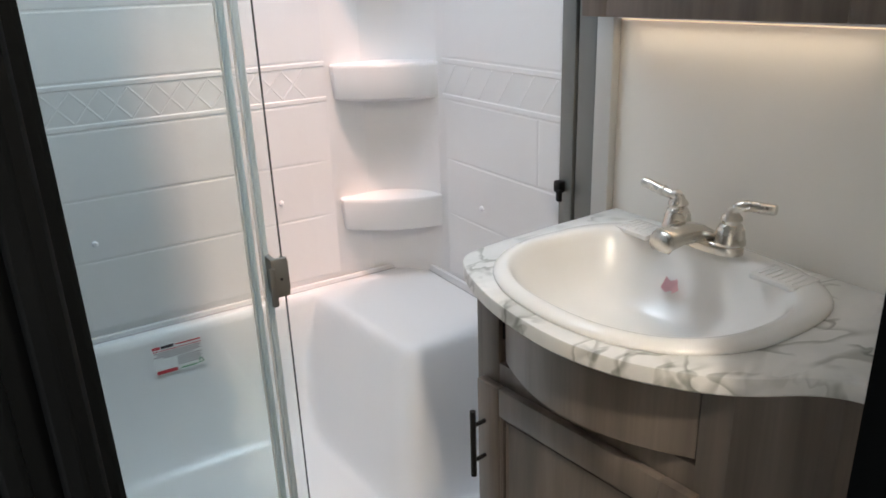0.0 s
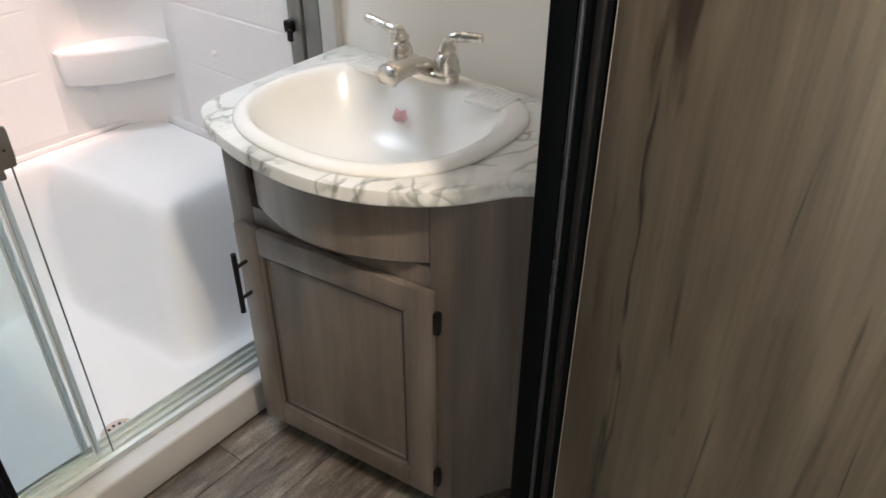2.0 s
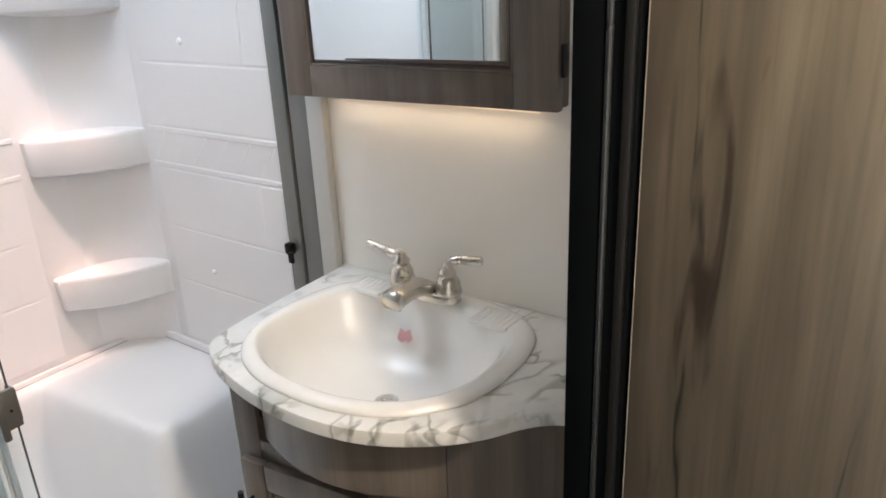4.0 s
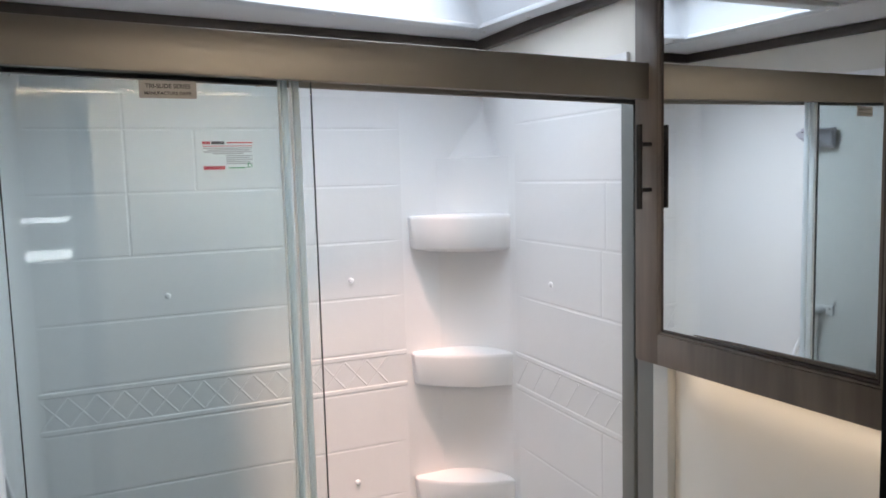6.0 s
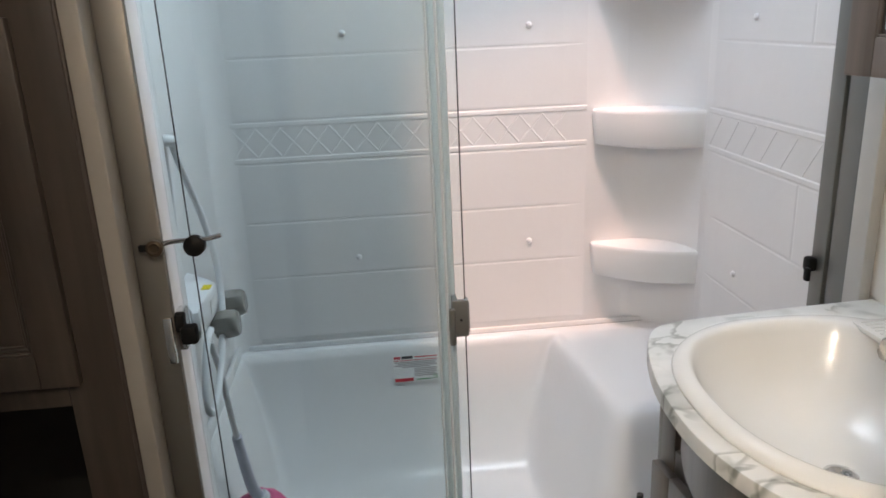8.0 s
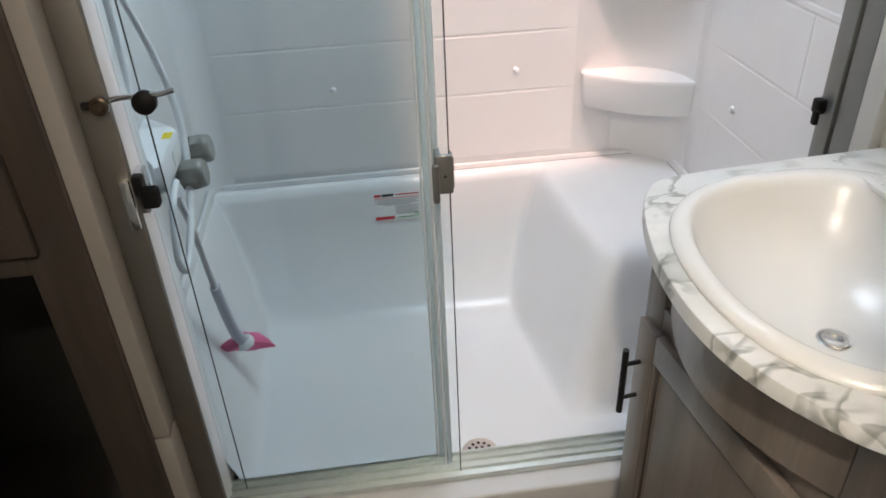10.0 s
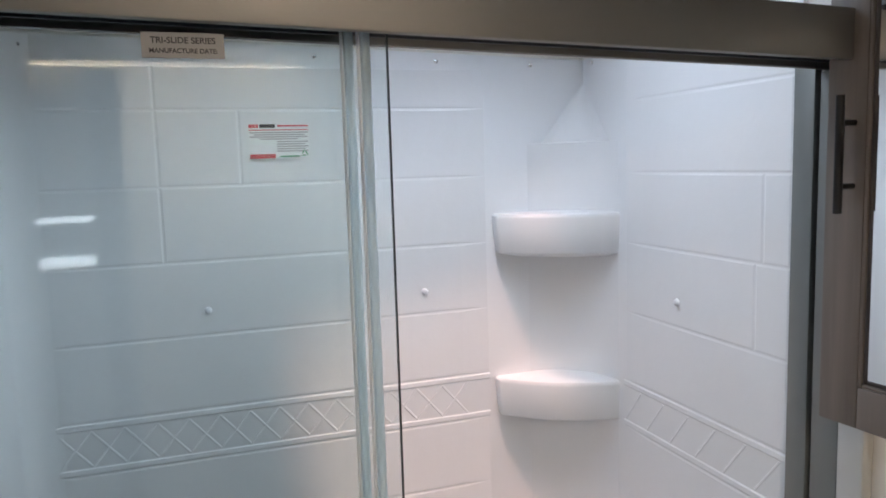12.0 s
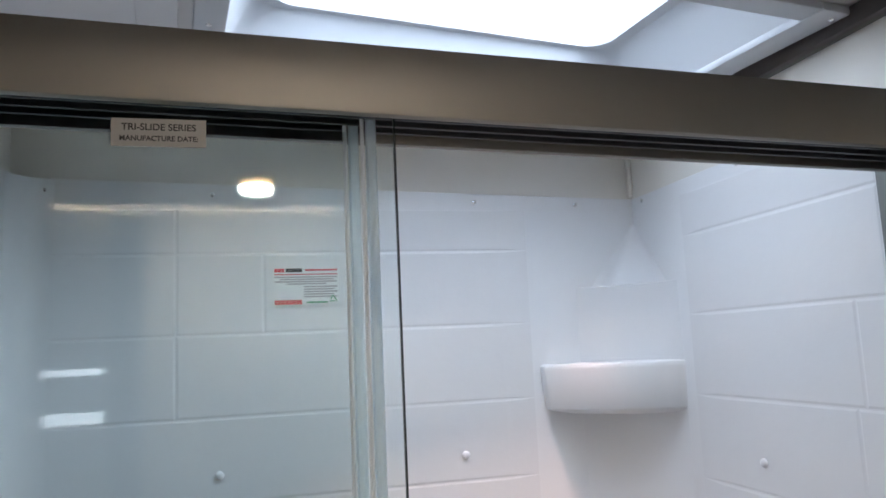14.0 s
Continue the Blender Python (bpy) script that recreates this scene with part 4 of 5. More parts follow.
for (x, y, z), r in (((-0.038, 1.462, 0.274), 0.003), ((-0.026, 1.472, 0.266), 0.016), ((-0.008, 1.487, 0.258), 0.022), ((0.014, 1.50, 0.252), 0.026), ((0.036, 1.506, 0.246), 0.024), ((0.052, 1.510, 0.236), 0.017), ((0.066, 1.512, 0.226), 0.010), ((0.078, 1.512, 0.220), 0.003)):
    rings.append([film_bm.verts.new((x + rng_film.uniform(-0.004, 0.004), y + r * (0.8 + rng_film.uniform(-0.3, 0.3)) * math.cos(a), z + 0.8 * r * (1 + rng_film.uniform(-0.3, 0.3)) * math.sin(a))) for a in [2 * math.pi * k / 12 for k in range(12)]])
for a, b in zip(rings, rings[1:]):
    for k in range(12):
        film_bm.faces.new((a[k], a[(k + 1) % 12], b[(k + 1) % 12], b[k]))
film_bm.faces.new(rings[0])
film_bm.faces.new(rings[-1])
part("film", film_bm, M_PINK, wand, "crumpled pink protective film", angle=25)
holder = thing("shower_wand_holder", "lilac-grey plastic hand shower holder high on the wall", "bracket")
bm = bmesh.new()
rings = []
for x, y0, y1, z0, z1 in ((-0.0998, 1.40, 1.47, 1.70, 1.775), (-0.06, 1.39, 1.485, 1.708, 1.772), (-0.035, 1.42, 1.51, 1.735, 1.768)):
    rings.append([bm.verts.new((x, y, z)) for y, z in ((y0, z0), (y1, z0 + 0.012), (y1, z1 - 0.008), (y0, z1))])
for a, b in zip(rings, rings[1:]):
    for k in range(4):
        bm.faces.new((a[k], a[(k + 1) % 4], b[(k + 1) % 4], b[k]))
bm.faces.new(rings[0])
bm.faces.new(rings[-1])
bmesh.ops.bevel(bm, geom=list(bm.edges), offset=0.004, segments=2, affect="EDGES")
part("cradle", bm, M_GREYPLASTIC, holder)
part("ring", tube([(-0.05, 1.40, 1.762), (-0.02, 1.42, 1.765), (-0.02, 1.47, 1.765), (-0.05, 1.49, 1.762)], 0.006), M_GREYPLASTIC, holder)

# ---- vanity ----
vanity = thing("vanity_cabinet", "grey-brown stained bow-front vanity cabinet", "vanity")
A, B = Vector((0.815, 0.992, 0)), Vector((0.878, 0.492, 0))
ALONG = (B - A).normalized()
OUT = Vector((ALONG.y, -ALONG.x, 0)) * 1.0
if OUT.x > 0:
    OUT = -OUT
LENGTH = (B - A).length
FRONT = Matrix(((ALONG.x, OUT.x, 0, A.x), (ALONG.y, OUT.y, 0, A.y), (0, 0, 1, 0), (0, 0, 0, 1)))  # (along, out, up)


def front_box(u0, u1, o0, o1, z0, z1, bevel=0.0, segments=2):
    return box(u0, u1, o0, o1, z0, z1, bevel, segments, FRONT)


part("stile", front_box(0.0, 0.045, -0.02, 0.0, 0.055, 0.802, 0.001), M_VANITY, vanity)
part("stile", front_box(LENGTH - 0.048, LENGTH, -0.02, 0.0, 0.055, 0.802, 0.001), M_VANITY, vanity)
part("rail", front_box(0.045, LENGTH - 0.048, -0.02, -0.001, 0.590, 0.652, 0.001), M_VANITY, vanity)
part("rail", front_box(0.045, LENGTH - 0.048, -0.02, -0.001, 0.055, 0.10, 0.001), M_VANITY, vanity)
# Near-black boards paint the shade behind the frame and beside the drawer front
part("recess", front_box(0.045, LENGTH - 0.048, -0.030, -0.022, 0.10, 0.70), M_VOIDSHADE, vanity, "near-black board standing in for the shade behind the face frame")
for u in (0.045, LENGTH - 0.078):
    part("recess", front_box(u, u + 0.030, -0.018, -0.010, 0.7005, 0.79), M_VOIDSHADE, vanity)
part("side", box(0.818, 1.258, 0.993, 1.012, 0.055, 0.802, 0.001), M_VANITY, vanity)
side_plan = [(B.x, B.y), (0.985, 0.425), (1.0, 0.41), (1.0, 0.2375), (1.018, 0.2375), (1.018, 0.418), (0.997, 0.441), (B.x + 0.012, B.y + 0.018)]
part("side", extrude_plan(side_plan, 0.055, 0.802), M_VANITY, vanity, smooth=False)
kick = [(0.875, 0.99), (0.93, 0.52), (1.02, 0.45), (1.04, 0.24), (1.25, 0.24), (1.25, 0.99)]
# The toe kick's near black holds the shade of its recess
part("toe_kick", extrude_plan(kick, 0.0, 0.055), M_VOIDSHADE, vanity, "recessed toe kick in near-black shade colour", smooth=False)
part("bottom", extrude_plan([(0.84, 0.99), (0.90, 0.50), (1.02, 0.42), (1.02, 0.24), (1.25, 0.24), (1.25, 0.99)], 0.057, 0.070), M_VANITY, vanity, smooth=False)
# Bowed false drawer front
bm = bmesh.new()
n = 24
rows = []
for z, o in ((0.660, -0.006), (0.664, 0.0), (0.796, 0.0), (0.800, -0.006)):
    row_o, row_i = [], []
    for k in range(n + 1):
        t = k / n
        u = 0.062 + (LENGTH - 0.062 - 0.05) * t
        bow = -0.006 + 0.064 * math.sin(math.pi * (0.02 + 0.96 * t)) ** 0.9
        row_o.append(bm.verts.new(FRONT @ Vector((u, bow + o, z))))
        row_i.append(bm.verts.new(FRONT @ Vector((u, bow - 0.018, z))))
    rows.append((row_o, row_i))
for (ao, ai), (bo, bi) in zip(rows, rows[1:]):
    for k in range(n):
        bm.faces.new((ao[k], ao[k + 1], bo[k + 1], bo[k]))
        bm.faces.new((ai[k], ai[k + 1], bi[k + 1], bi[k]))
    for e in (0, n):
        bm.faces.new((ao[e], bo[e], bi[e], ai[e]))
for (ro, ri) in (rows[0], rows[-1]):
    for k in range(n):
        bm.faces.new((ro[k], ro[k + 1], ri[k + 1], ri[k]))
part("bowed_front", bm, M_VANITY, vanity, "bowed wooden false drawer front", angle=50)


def panel_door(parent, u0, u1, z0, z1, place, material, stile=0.058, thick=0.019, name="door"):
    """A recessed-panel door: two stiles, two rails, a bead and a panel, on (along, out, up)."""
    d = part(name, box(u0 + stile + 0.014, u1 - stile - 0.014, 0.001, thick - 0.011, z0 + stile + 0.014, z1 - stile - 0.014, 0.0, 1, place), material, parent, smooth=False)
    for nm, a, b, c, e in (("stile", u0, u0 + stile, z0, z1), ("stile", u1 - stile, u1, z0, z1), ("rail", u0 + stile + 0.0004, u1 - stile - 0.0004, z1 - stile, z1), ("rail", u0 + stile + 0.0004, u1 - stile - 0.0004, z0, z0 + stile)):
        part(nm, box(a, b, 0.001, thick, c, e, 0.0025, 2, place), material, d)
    for k, (ins, o) in enumerate(((0.0, thick - 0.003), (0.006, thick - 0.006), (0.011, thick - 0.009))):
        a, b, c, e = u0 + stile + ins - 0.001, u1 - stile - ins + 0.001, z0 + stile + ins - 0.001, z1 - stile - ins + 0.001
        w = 0.0062
        for p, q, r, s in ((a, a + w, c, e), (b - w, b, c, e), (a + w, b - w, e - w, e), (a + w, b - w, c, c + w)):
            # The middle bead carries the groove's shade in its colour
            part("bead", box(p, q, 0.002, o, r, s, 0.0018, 1, place), M_BEADSHADE if k == 1 else material, d)
    return d


def bar_pull(parent, u, z0, z1, out0, place, r=0.0058, stand=0.030):
    """A round black bar pull on two posts."""
    bm = rod(place @ Vector((u, out0 + stand, z0)), place @ Vector((u, out0 + stand, z1)), r, n=16)
    for z in (z0 + 0.23 * (z1 - z0), z1 - 0.23 * (z1 - z0)):
        add_rod(bm, place @ Vector((u, out0 - 0.001, z)), place @ Vector((u, out0 + stand, z)), r * 0.72, n=12)
    return part("handle", bm, M_BLACKMETAL, parent, "black bar pull")


vdoor = panel_door(vanity, 0.004, LENGTH - 0.034, 0.078, 0.612, FRONT, M_VANITY)
bar_pull(vdoor, 0.024, 0.415, 0.560, 0.019, FRONT)
for z in (0.545, 0.135):
    part("hinge", front_box(LENGTH - 0.036, LENGTH - 0.022, 0.0, 0.016, z - 0.024, z + 0.024, 0.004), M_BLACKMETAL, vanity, "black cabinet hinge")

# Marble-look top with a bowed front edge
edge = [(1.2612, 1.106), (1.10, 1.098), (0.93, 1.084), (0.862, 1.074), (0.820, 1.055), (0.790, 1.01), (0.768, 0.95), (0.749, 0.87), (0.741, 0.79), (0.742, 0.71), (0.757, 0.635), (0.785, 0.570), (0.830, 0.505), (0.880, 0.460), (0.925, 0.431), (0.958, 0.402), (0.978, 0.365), (0.985, 0.31), (0.985, 0.2375)]
front_line = [(p.x, p.y) for p in smooth_path([(x, y, 0) for x, y in edge[2:]], 4)]
plan = edge[:2] + front_line + [(1.2612, 0.2375)]


def cut_top(plan, hole, z0, z1, b=0.004):
    """A slab over the plan with a hole: rings run from the hole's rim out to the eased edge."""
    cx, cy = 1.006, 0.775
    angles = sorted({round(math.atan2(y - cy, x - cx), 5) for x, y in plan + hole})

    def ray_hit(poly, a):
        d = Vector((math.cos(a), math.sin(a)))
        best = None
        for (x0, y0), (x1, y1) in zip(poly, poly[1:] + poly[:1]):
            ex, ey = x1 - x0, y1 - y0
            den = d.x * ey - d.y * ex
            if abs(den) < 1e-12:
                continue
            t = ((x0 - cx) * ey - (y0 - cy) * ex) / den
            u = ((x0 - cx) * d.y - (y0 - cy) * d.x) / den
            if t > 0 and -1e-5 <= u <= 1 + 1e-5 and (best is None or t > best):
                best = t
        return best, d
    bm = bmesh.new()
    rows = []
    for a in angles:
        ro, d = ray_hit(plan, a)
        ri, d = ray_hit(hole, a)
        if ro is None or ri is None:
            continue
        rows.append([bm.verts.new((cx + d.x * r, cy + d.y * r, z)) for r, z in ((ri, z0), (ri, z1), (ro - b, z1), (ro - b * 0.3, z1 - b * 0.3), (ro, z1 - b), (ro, z0 + b), (ro - b, z0))])
    for k in range(len(rows)):
        p, q = rows[k], rows[(k + 1) % len(rows)]
        for i in range(7):
            bm.faces.new((p[i], p[(i + 1) % 7], q[(i + 1) % 7], q[i]))
    return bm


# Sink: a rounded drop-in bowl with a faucet deck
sink = thing("bathroom_sink", "cream drop-in bathroom sink with a wide rim", "sink")


def ellipse(cx, cy, a, b, p, n=72):
    """A rounded outline, fuller at the back (towards the wall) than at the front."""
    out = []
    q = p
    for k in range(n):
        t = 2 * math.pi * k / n
        c, s = math.cos(t), math.sin(t)
        p = q + 0.15 if c > 0 else max(2.0, q - 0.42)
        out.append((cx + a * math.copysign(abs(c) ** (2 / p), c), cy + b * math.copysign(abs(s) ** (2 / p), s)))
    return out


SINK_RINGS = ((1.006, 0.775, 0.238, 0.270, 2.7, 0.8325), (1.006, 0.775, 0.239, 0.271, 2.7, 0.8345), (1.006, 0.775, 0.237, 0.269, 2.7, 0.8385), (1.006, 0.775, 0.232, 0.264, 2.7, 0.8425),
              (1.004, 0.775, 0.224, 0.256, 2.7, 0.8455), (0.992, 0.775, 0.202, 0.243, 2.7, 0.8468), (0.990, 0.775, 0.196, 0.237, 2.7, 0.8455), (0.988, 0.775, 0.190, 0.231, 2.7, 0.840), (0.987, 0.775, 0.184, 0.225, 2.7, 0.830),
              (0.987, 0.775, 0.172, 0.212, 2.6, 0.800), (0.989, 0.775, 0.150, 0.188, 2.5, 0.762), (0.992, 0.775, 0.124, 0.157, 2.4, 0.735), (0.996, 0.775, 0.090, 0.113, 2.2, 0.715), (1.0, 0.775, 0.050, 0.060, 2.0, 0.704), (1.0, 0.775, 0.020, 0.020, 2.0, 0.700))
bm = bmesh.new()
rings = [[bm.verts.new((x, y, z)) for x, y in ellipse(cx, cy, a, b, p)] for cx, cy, a, b, p, z in SINK_RINGS]
for a, b in zip(rings, rings[1:]):
    for k in range(len(a)):
        bm.faces.new((a[k], a[(k + 1) % len(a)], b[(k + 1) % len(a)], b[k]))
part("bowl", bm, M_SINK, sink, angle=70)
hole = ellipse(1.0, 0.775, 0.205, 0.240, 2.7)
countertop = tagged(mesh_object("countertop", cut_top(plan, hole, 0.803, 0.832), M_MARBLE, True), "white marble-look bathroom counter with grey veins", "countertop")
part("drain", lathe([(0.0, 0.0), (0.022, 0.0), (0.024, 0.002), (0.018, 0.004), (0.010, 0.001), (0.0, 0.001)], (1.0, 0.775, 0.7005)), M_CHROME, sink, "chrome drain ring")
# Soap ledges with small ribs beside the faucet
for y0, y1 in ((0.90, 0.985), (0.585, 0.67)):
    ledge = part("soap_ledge", box(1.135, 1.205, y0, y1, 0.838, 0.8482, 0.003), M_SINK, sink)
    for k in range(6):
        y = y0 + 0.012 + k * (y1 - y0 - 0.024) / 5
        part("rib", rod((1.146, y, 0.8482), (1.194, y, 0.8482), 0.0015, n=8), M_SINK, ledge)
bm = bmesh.new()
dn = 6
dg = [[None] * (dn + 1) for _ in range(dn + 1)]
for j in range(dn + 1):
    for i in range(dn + 1):
        u, v = i / dn - 0.5, j / dn - 0.5
        shrink = 1 - 0.55 * (u + 0.5) * abs(v) * 2
        dg[j][i] = bm.verts.new((1.127 + 0.014 * v + 0.003 * math.sin(7 * u), 0.822 - 0.038 * u * shrink, 0.7735 + 0.019 * v + 0.0025 * math.sin(9 * u)))
for j in range(dn):
    for i in range(dn):
        bm.faces.new((dg[j][i], dg[j][i + 1], dg[j + 1][i + 1], dg[j + 1][i]))
bmesh.ops.solidify(bm, geom=bm.faces[:], thickness=0.0012)
tagged(mesh_object("torn_sticker", bm, mat("pink_sticker", (0.88, 0.55, 0.58), 0.5, vary=0.25, var_scale=60), True), "small torn pink sticker on the sink bowl", "sticker")

# Faucet
faucet = thing("faucet", "satin nickel two-handle bathroom faucet", "faucet")
faucet.location = (0, 0, -0.0064)
FX, FY = 1.188, 0.812
bm = bmesh.new()
base = []
for k in range(40):
    t = 2 * math.pi * k / 40
    c, s = math.cos(t), math.sin(t)
    base.append((FX + 0.030 * math.copysign(abs(c) ** 0.8, c), FY + 0.086 * math.copysign(abs(s) ** 0.7, s)))
rings = []
for z, s in ((0.8535, 1.0), (0.864, 1.0), (0.870, 0.95), (0.873, 0.85)):
    rings.append([bm.verts.new((FX + (x - FX) * s, FY + (y - FY) * s, z)) for x, y in base])
for a, b in zip(rings, rings[1:]):
    for k in range(40):
        bm.faces.new((a[k], a[(k + 1) % 40], b[(k + 1) % 40], b[k]))
bm.faces.new(rings[0])
bm.faces.new(rings[-1])
part("base_plate", bm, M_FAUCET, faucet)
bm = bmesh.new()
sp = []
for t, w, h0, h1 in ((-0.1, 0.036, 0.868, 0.886), (0.05, 0.036, 0.868, 0.895), (0.3, 0.033, 0.870, 0.900), (0.6, 0.029, 0.872, 0.902), (0.85, 0.028, 0.868, 0.901), (0.96, 0.028, 0.862, 0.897), (1.0, 0.024, 0.864, 0.890)):
    x = FX - 0.005 - 0.108 * t
    sp.append([bm.verts.new((x, FY + w * a, h0 + (h1 - h0) * b)) for a, b in ((-0.7, 0), (0.7, 0), (1, 0.35), (0.8, 0.85), (0.35, 1), (-0.35, 1), (-0.8, 0.85), (-1, 0.35))])
for a, b in zip(sp, sp[1:]):
    for k in range(8):
        bm.faces.new((a[k], a[(k + 1) % 8], b[(k + 1) % 8], b[k]))
bm.faces.new(sp[0])
bm.faces.new(sp[-1])
bmesh.ops.subdivide_edges(bm, edges=bm.edges[:], cuts=1, smooth=0.6, use_grid_fill=True)
part("spout", bm, M_FAUCET, faucet, angle=70)
part("aerator", lathe([(0.0, 0.0), (0.011, 0.0), (0.011, 0.012), (0.0, 0.012)], (FX - 0.100, FY, 0.862), n=18), M_CHROME, faucet)
for y, tip in ((FY + 0.060, (FX - 0.008, FY + 0.136, 0.944)), (FY - 0.060, (FX + 0.018, FY - 0.124, 0.946))):
    prof = [(0.0, 0.0), (0.028, 0.0), (0.028, 0.006), (0.026, 0.010), (0.0245, 0.024), (0.020, 0.034), (0.0165, 0.037), (0.0165, 0.041), (0.019, 0.044), (0.018, 0.049), (0.012, 0.055), (0.010, 0.062), (0.0, 0.064)]
    h = part("handle", lathe(prof, (FX, y, 0.872), n=30), M_FAUCET, faucet, "bell-shaped handle with a lever")
    s = 1 if tip[1] > y else -1
    knee = Vector((FX + (tip[0] - FX) * 0.3, y + 0.018 * s, 0.944 if s < 0 else 0.932))
    part("lever", tube([(FX, y, 0.922), (FX, y + 0.003 * s, 0.934), knee, tip], 0.0088, n=14, taper=0.0098), M_FAUCET, h)
    d = (Vector(tip) - knee).normalized()
    part("lever_collar", rod(Vector(tip) - d * 0.046, Vector(tip) - d * 0.042, 0.0112, n=16), M_FAUCET, h)
    part("lever_tip", lathe([(0.0, 0.0), (0.0095, 0.0), (0.0098, 0.003), (0.0080, 0.007), (0.0, 0.009)], tip, d, 16), M_FAUCET, h)

# ---- mirror cabinet over the vanity ----
cabinet = thing("mirror_cabinet", "dark stained wall cabinet with a mirrored door", "cabinet")
part("body", box(1.236, 1.2612, 0.526, 1.138, 1.248, 2.029, 0.002), M_MIRRORWOOD, cabinet)
W, Z0, Z1, ST, SH = 0.618, 1.244, 2.050, 0.064, 0.086
# along runs from the hinge edge to the handle edge, out to the room; the door stands ajar
SIDE = pose(1.2345, 0.524, 0, 0, 0, 90 + 4.0) @ Matrix.Diagonal((1, 1, 1, 1))
mdoor = part("door", box(SH + 0.012, W - ST - 0.012, 0.0005, 0.0025, Z0 + ST + 0.012, Z1 - ST - 0.012, 0.0, 1, SIDE), M_MIRRORWOOD, cabinet, "dark stained frame round a mirror, ajar", smooth=False)
for nm, a, b, c, d in (("stile", 0, SH, Z0, Z1), ("stile", W - ST, W, Z0, Z1), ("rail", SH + 0.0004, W - ST - 0.0004, Z1 - ST, Z1), ("rail", SH + 0.0004, W - ST - 0.0004, Z0, Z0 + ST)):
    part(nm, box(a, b, 0.0, 0.020, c, d, 0.0025, 2, SIDE), M_MIRRORWOOD, mdoor)
for k, (ins, o) in enumerate(((0.0, 0.0185), (0.006, 0.015), (0.012, 0.0115))):
    a, b, c, e, w = SH + ins - 0.001, W - ST - ins + 0.001, Z0 + ST + ins - 0.001, Z1 - ST - ins + 0.001, 0.0064
    for p, q, r, t in ((a, a + w, c, e), (b - w, b, c, e), (a + w, b - w, e - w, e), (a + w, b - w, c, c + w)):
        part("bead", box(p, q, 0.002, o, r, t, 0.002, 1, SIDE), M_DARKTRIM if k == 1 else M_MIRRORWOOD, mdoor)
part("mirror", box(SH + 0.012, W - ST - 0.012, 0.003, 0.006, Z0 + ST + 0.012, Z1 - ST - 0.012, 0.0, 1, SIDE @ pose(W / 2, 0.002, 0, 0, 0, 1.3) @ pose(-W / 2, 0, 0)), M_MIRROR, mdoor, "clear mirror glass", smooth=False)
bar_pull(mdoor, W - 0.046, 1.566, 1.735, 0.020, SIDE, 0.0062, 0.030)
for z in (1.33, 1.95):
    part("hinge", box(-0.010, -0.001, 0.0, 0.016, z - 0.028, z + 0.028, 0.003, 2, SIDE), M_BLACKMETAL, cabinet, "black cabinet hinge")
strip = thing("under_cabinet_lamp", "slim warm lamp strip under the mirror cabinet", "lamp")
part("channel", box(1.232, 1.258, 0.56, 1.10, 1.2385, 1.2475, 0.001), M_WHITEPLASTIC, strip)
part("diffuser", box(1.236, 1.254, 0.57, 1.09, 1.236, 1.2384), glowing("warm_diffuser", (1.0, 0.72, 0.46), 0.5), strip, "glowing warm diffuser", smooth=False)

# ---- tall storage cabinet beside the shower ----
linen = thing("linen_cabinet", "dark wood cabinet with panelled doors beside the shower", "cabinet")
FACE = Matrix(((1, 0, 0, 0), (0, -1, 0, 1.062), (0, 0, 1, 0), (0, 0, 0, 1)))  # along x, out to -y
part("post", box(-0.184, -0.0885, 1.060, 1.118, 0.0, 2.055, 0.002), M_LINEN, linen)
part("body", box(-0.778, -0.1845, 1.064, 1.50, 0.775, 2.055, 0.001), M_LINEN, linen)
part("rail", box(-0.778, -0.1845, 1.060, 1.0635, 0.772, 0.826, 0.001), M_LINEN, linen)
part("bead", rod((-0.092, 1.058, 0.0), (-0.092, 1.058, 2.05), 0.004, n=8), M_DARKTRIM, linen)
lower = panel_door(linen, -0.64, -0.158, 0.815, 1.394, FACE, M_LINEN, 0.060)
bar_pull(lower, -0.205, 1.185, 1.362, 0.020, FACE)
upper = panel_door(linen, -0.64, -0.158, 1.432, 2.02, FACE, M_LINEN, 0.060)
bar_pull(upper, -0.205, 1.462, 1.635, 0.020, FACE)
# Near-black back and floor boards stand in for shade under the cabinet
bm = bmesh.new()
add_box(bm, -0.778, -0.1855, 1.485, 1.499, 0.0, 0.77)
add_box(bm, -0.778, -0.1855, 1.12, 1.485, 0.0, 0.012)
structure("trim_recess_shade", bm, M_VOIDSHADE, "near-black boards standing in for the shade under the storage cabinet", "trim")
structure("trim_jamb_strip", box(-0.087, -0.0565, 1.052, 1.118, 0.40, 1.935, 0.004), M_TRIM, "pale taupe strip between cabinet and shower jamb", "trim", True)
structure("trim_jamb_foot", box(-0.087, -0.0565, 1.050, 1.118, 0.0, 0.398, 0.004), M_TRIM, "pale taupe foot block of the strip", "trim", True)

# ---- hall behind the doorway ----
puck = thing("ceiling_lamp", "round warm ceiling lamp in the hall", "lamp")
zq = zc(0.368)
part("rim", lathe([(0.0, 0.0), (0.062, 0.0), (0.062, -0.006), (0.054, -0.011), (0.0, -0.011)], (0.368, -0.285, zq - 0.0005)), M_WHITEPLASTIC, puck)
part("lens", lathe([(0.0, 0.0), (0.048, 0.0), (0.042, -0.006), (0.024, -0.010), (0.0, -0.011)], (0.368, -0.285, zq - 0.0118)), M_PUCK, puck, "glowing amber lens")
bar = thing("lamp_strip", "slim lamp strip with two rows of warm beads", "lamp")
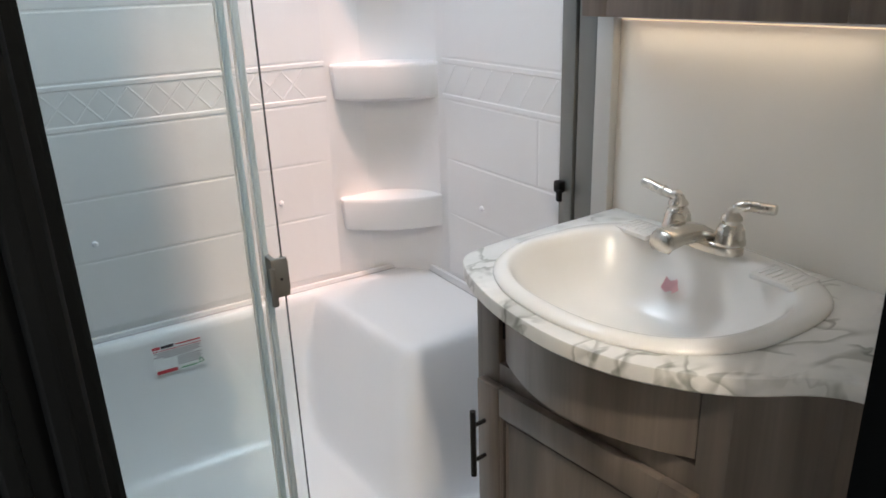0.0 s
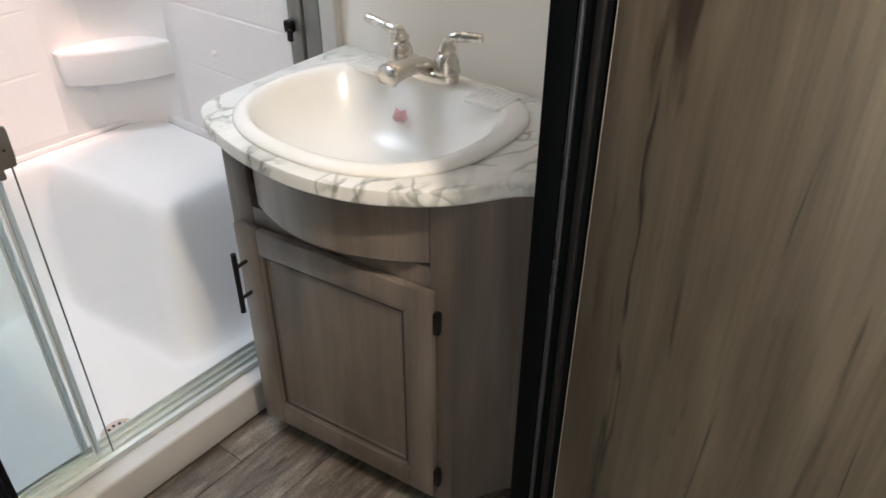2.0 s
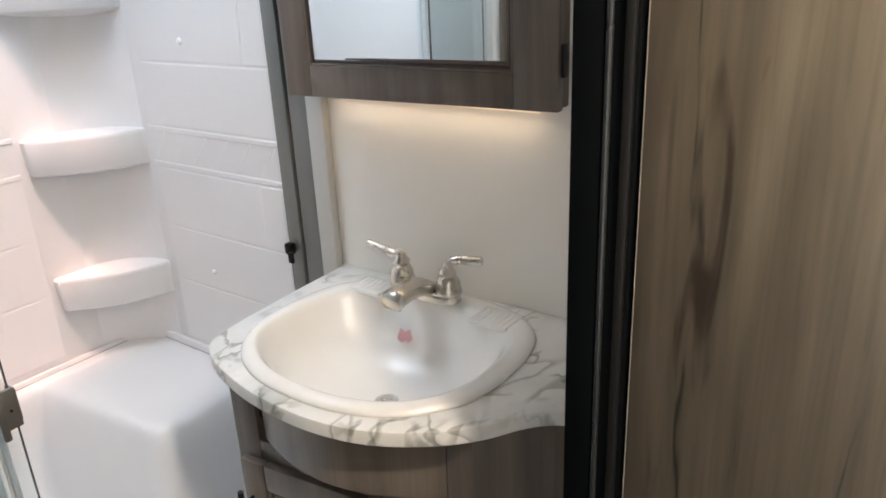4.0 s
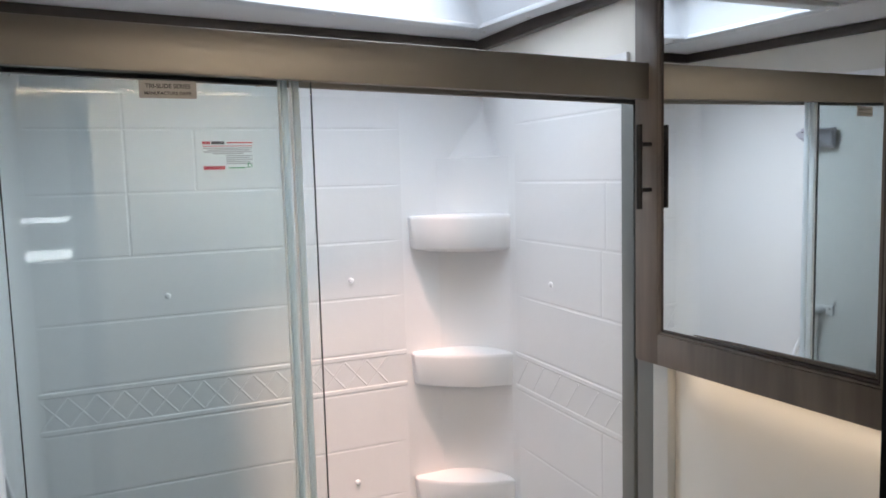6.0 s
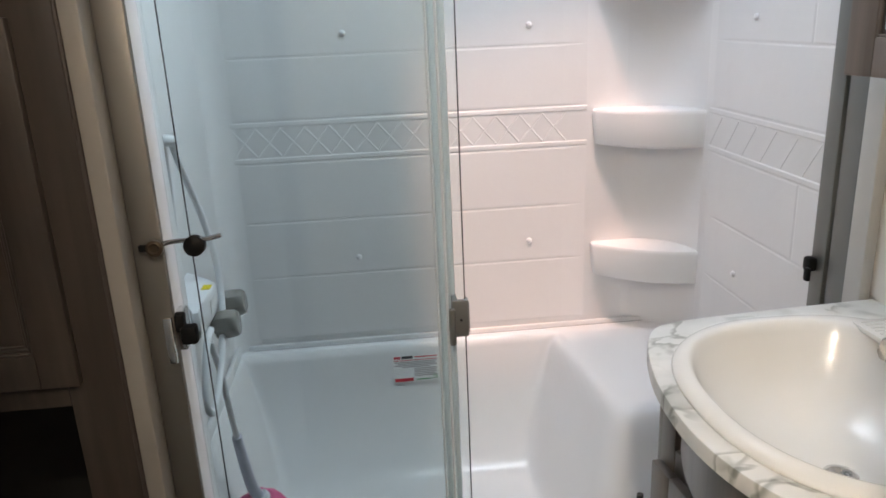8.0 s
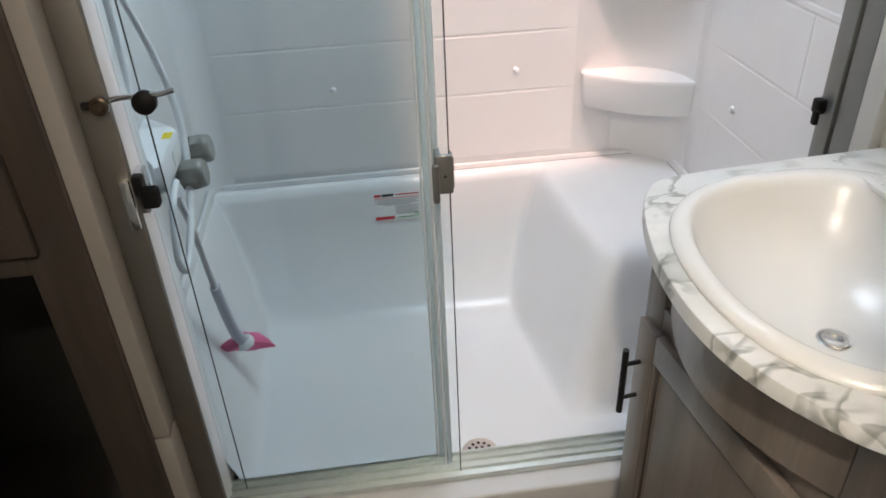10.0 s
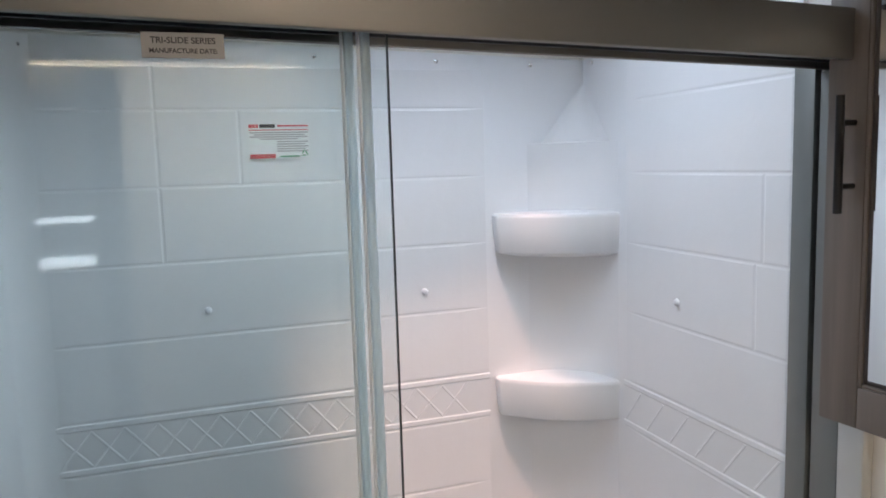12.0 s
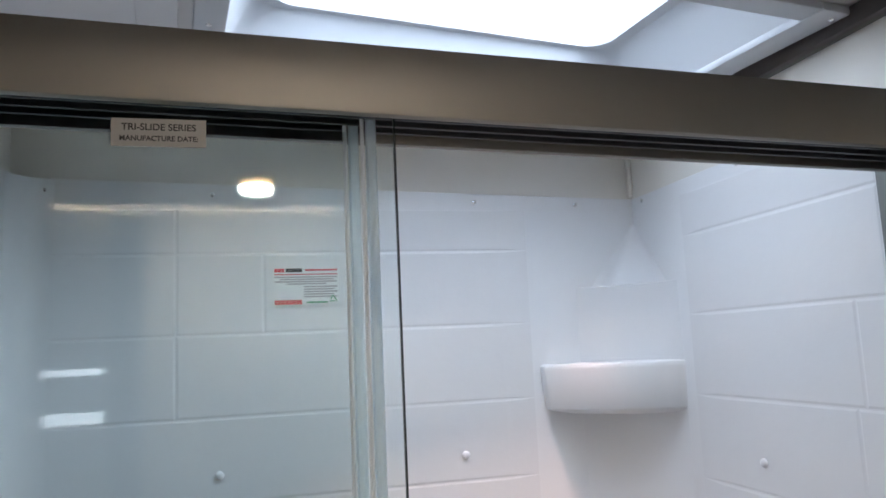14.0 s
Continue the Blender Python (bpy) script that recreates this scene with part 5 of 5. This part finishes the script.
part("rail", box(-0.06, 0.705, 0.256, 0.288, 1.890, 1.900, 0.002), M_DARKTRIM, bar)
part("bracket", box(-0.058, -0.030, 0.2355, 0.254, 1.886, 1.904, 0.002), M_DARKTRIM, bar)
part("bracket", box(0.706, 0.730, 0.2475, 0.290, 1.886, 1.904, 0.002), M_DARKTRIM, bar)
bead = None
for x in [-0.035 + 0.0127 * k for k in range(45)]:
    if 0.185 < x < 0.200:
        continue
    for y in (0.263, 0.281):
        if bead is None:
            bead = part("bead", lathe([(0.0, 0.0), (0.0030, 0.0), (0.0026, -0.002), (0.0, -0.004)], (0, 0, 0), n=8), M_BEAD, bar)
            bead.location = (x, y, 1.8898)
        else:
            o = new("bead", bead.data)
            o.parent = bar
            o.location = (x, y, 1.8898)
# Added panel: glowing bars stand in for unidentified reflections in the shower glass
window = tagged(new("glint_panel_1"), "added panel beside the doorway with two glowing bars that reflect in the shower glass", "window", kind="structure")
bm = bmesh.new()
for x0, x1, z0, z1 in ((-0.075, -0.055, 1.38, 1.64), (0.055, 0.073, 1.38, 1.64), (-0.055, 0.055, 1.62, 1.64), (-0.055, 0.055, 1.38, 1.40)):
    add_box(bm, x0, x1, 0.2355, 0.247, z0, z1, 0.002)
part("panel_frame", bm, M_WALL, window)
for z0, z1 in ((1.401, 1.4515), (1.4765, 1.513), (1.514, 1.550), (1.564, 1.591), (1.592, 1.619)):
    part("filler_strip", box(-0.0545, 0.0545, 0.2365, 0.241, z0, z1, 0.001), M_WALL, window)
for z0, z1 in ((1.452, 1.476), (1.5505, 1.5635)):
    part("pane", box(-0.0545, 0.0545, 0.2357, 0.2385, z0, z1), M_GLINTBAR, window, "glowing bar added for its reflection in the shower glass", smooth=False)

# ---- floor planks ----
FLOOR = bpy.data.objects["floor"]
rng = random.Random(4)


def plank_mesh(length, width):
    bm = bmesh.new()
    add_box(bm, 0, length, 0, width, -0.0035, 0.0, 0.0012, 1)
    me = bpy.data.meshes.new("plank")
    bm.to_mesh(me)
    bm.free()
    me.materials.append(M_PLANK)
    return me


FULL = plank_mesh(0.9, 0.148)
for r in range(11):
    y0 = -0.52 + 0.15 * r
    if y0 + 0.148 > 1.066:
        width = 1.066 - y0
    else:
        width = 0.148
    x = -0.78 - rng.uniform(0.0, 0.6)
    while x < 1.25:
        a, b = max(x, -0.779), min(x + 0.9, 1.261)
        if b - a > 0.03 and width > 0.03:
            whole = abs(b - a - 0.9) < 1e-6 and width == 0.148
            o = new("plank", FULL if whole else plank_mesh(b - a, width))
            o.parent = FLOOR
            o.location = (a, y0, 0.0)
        x += 0.902
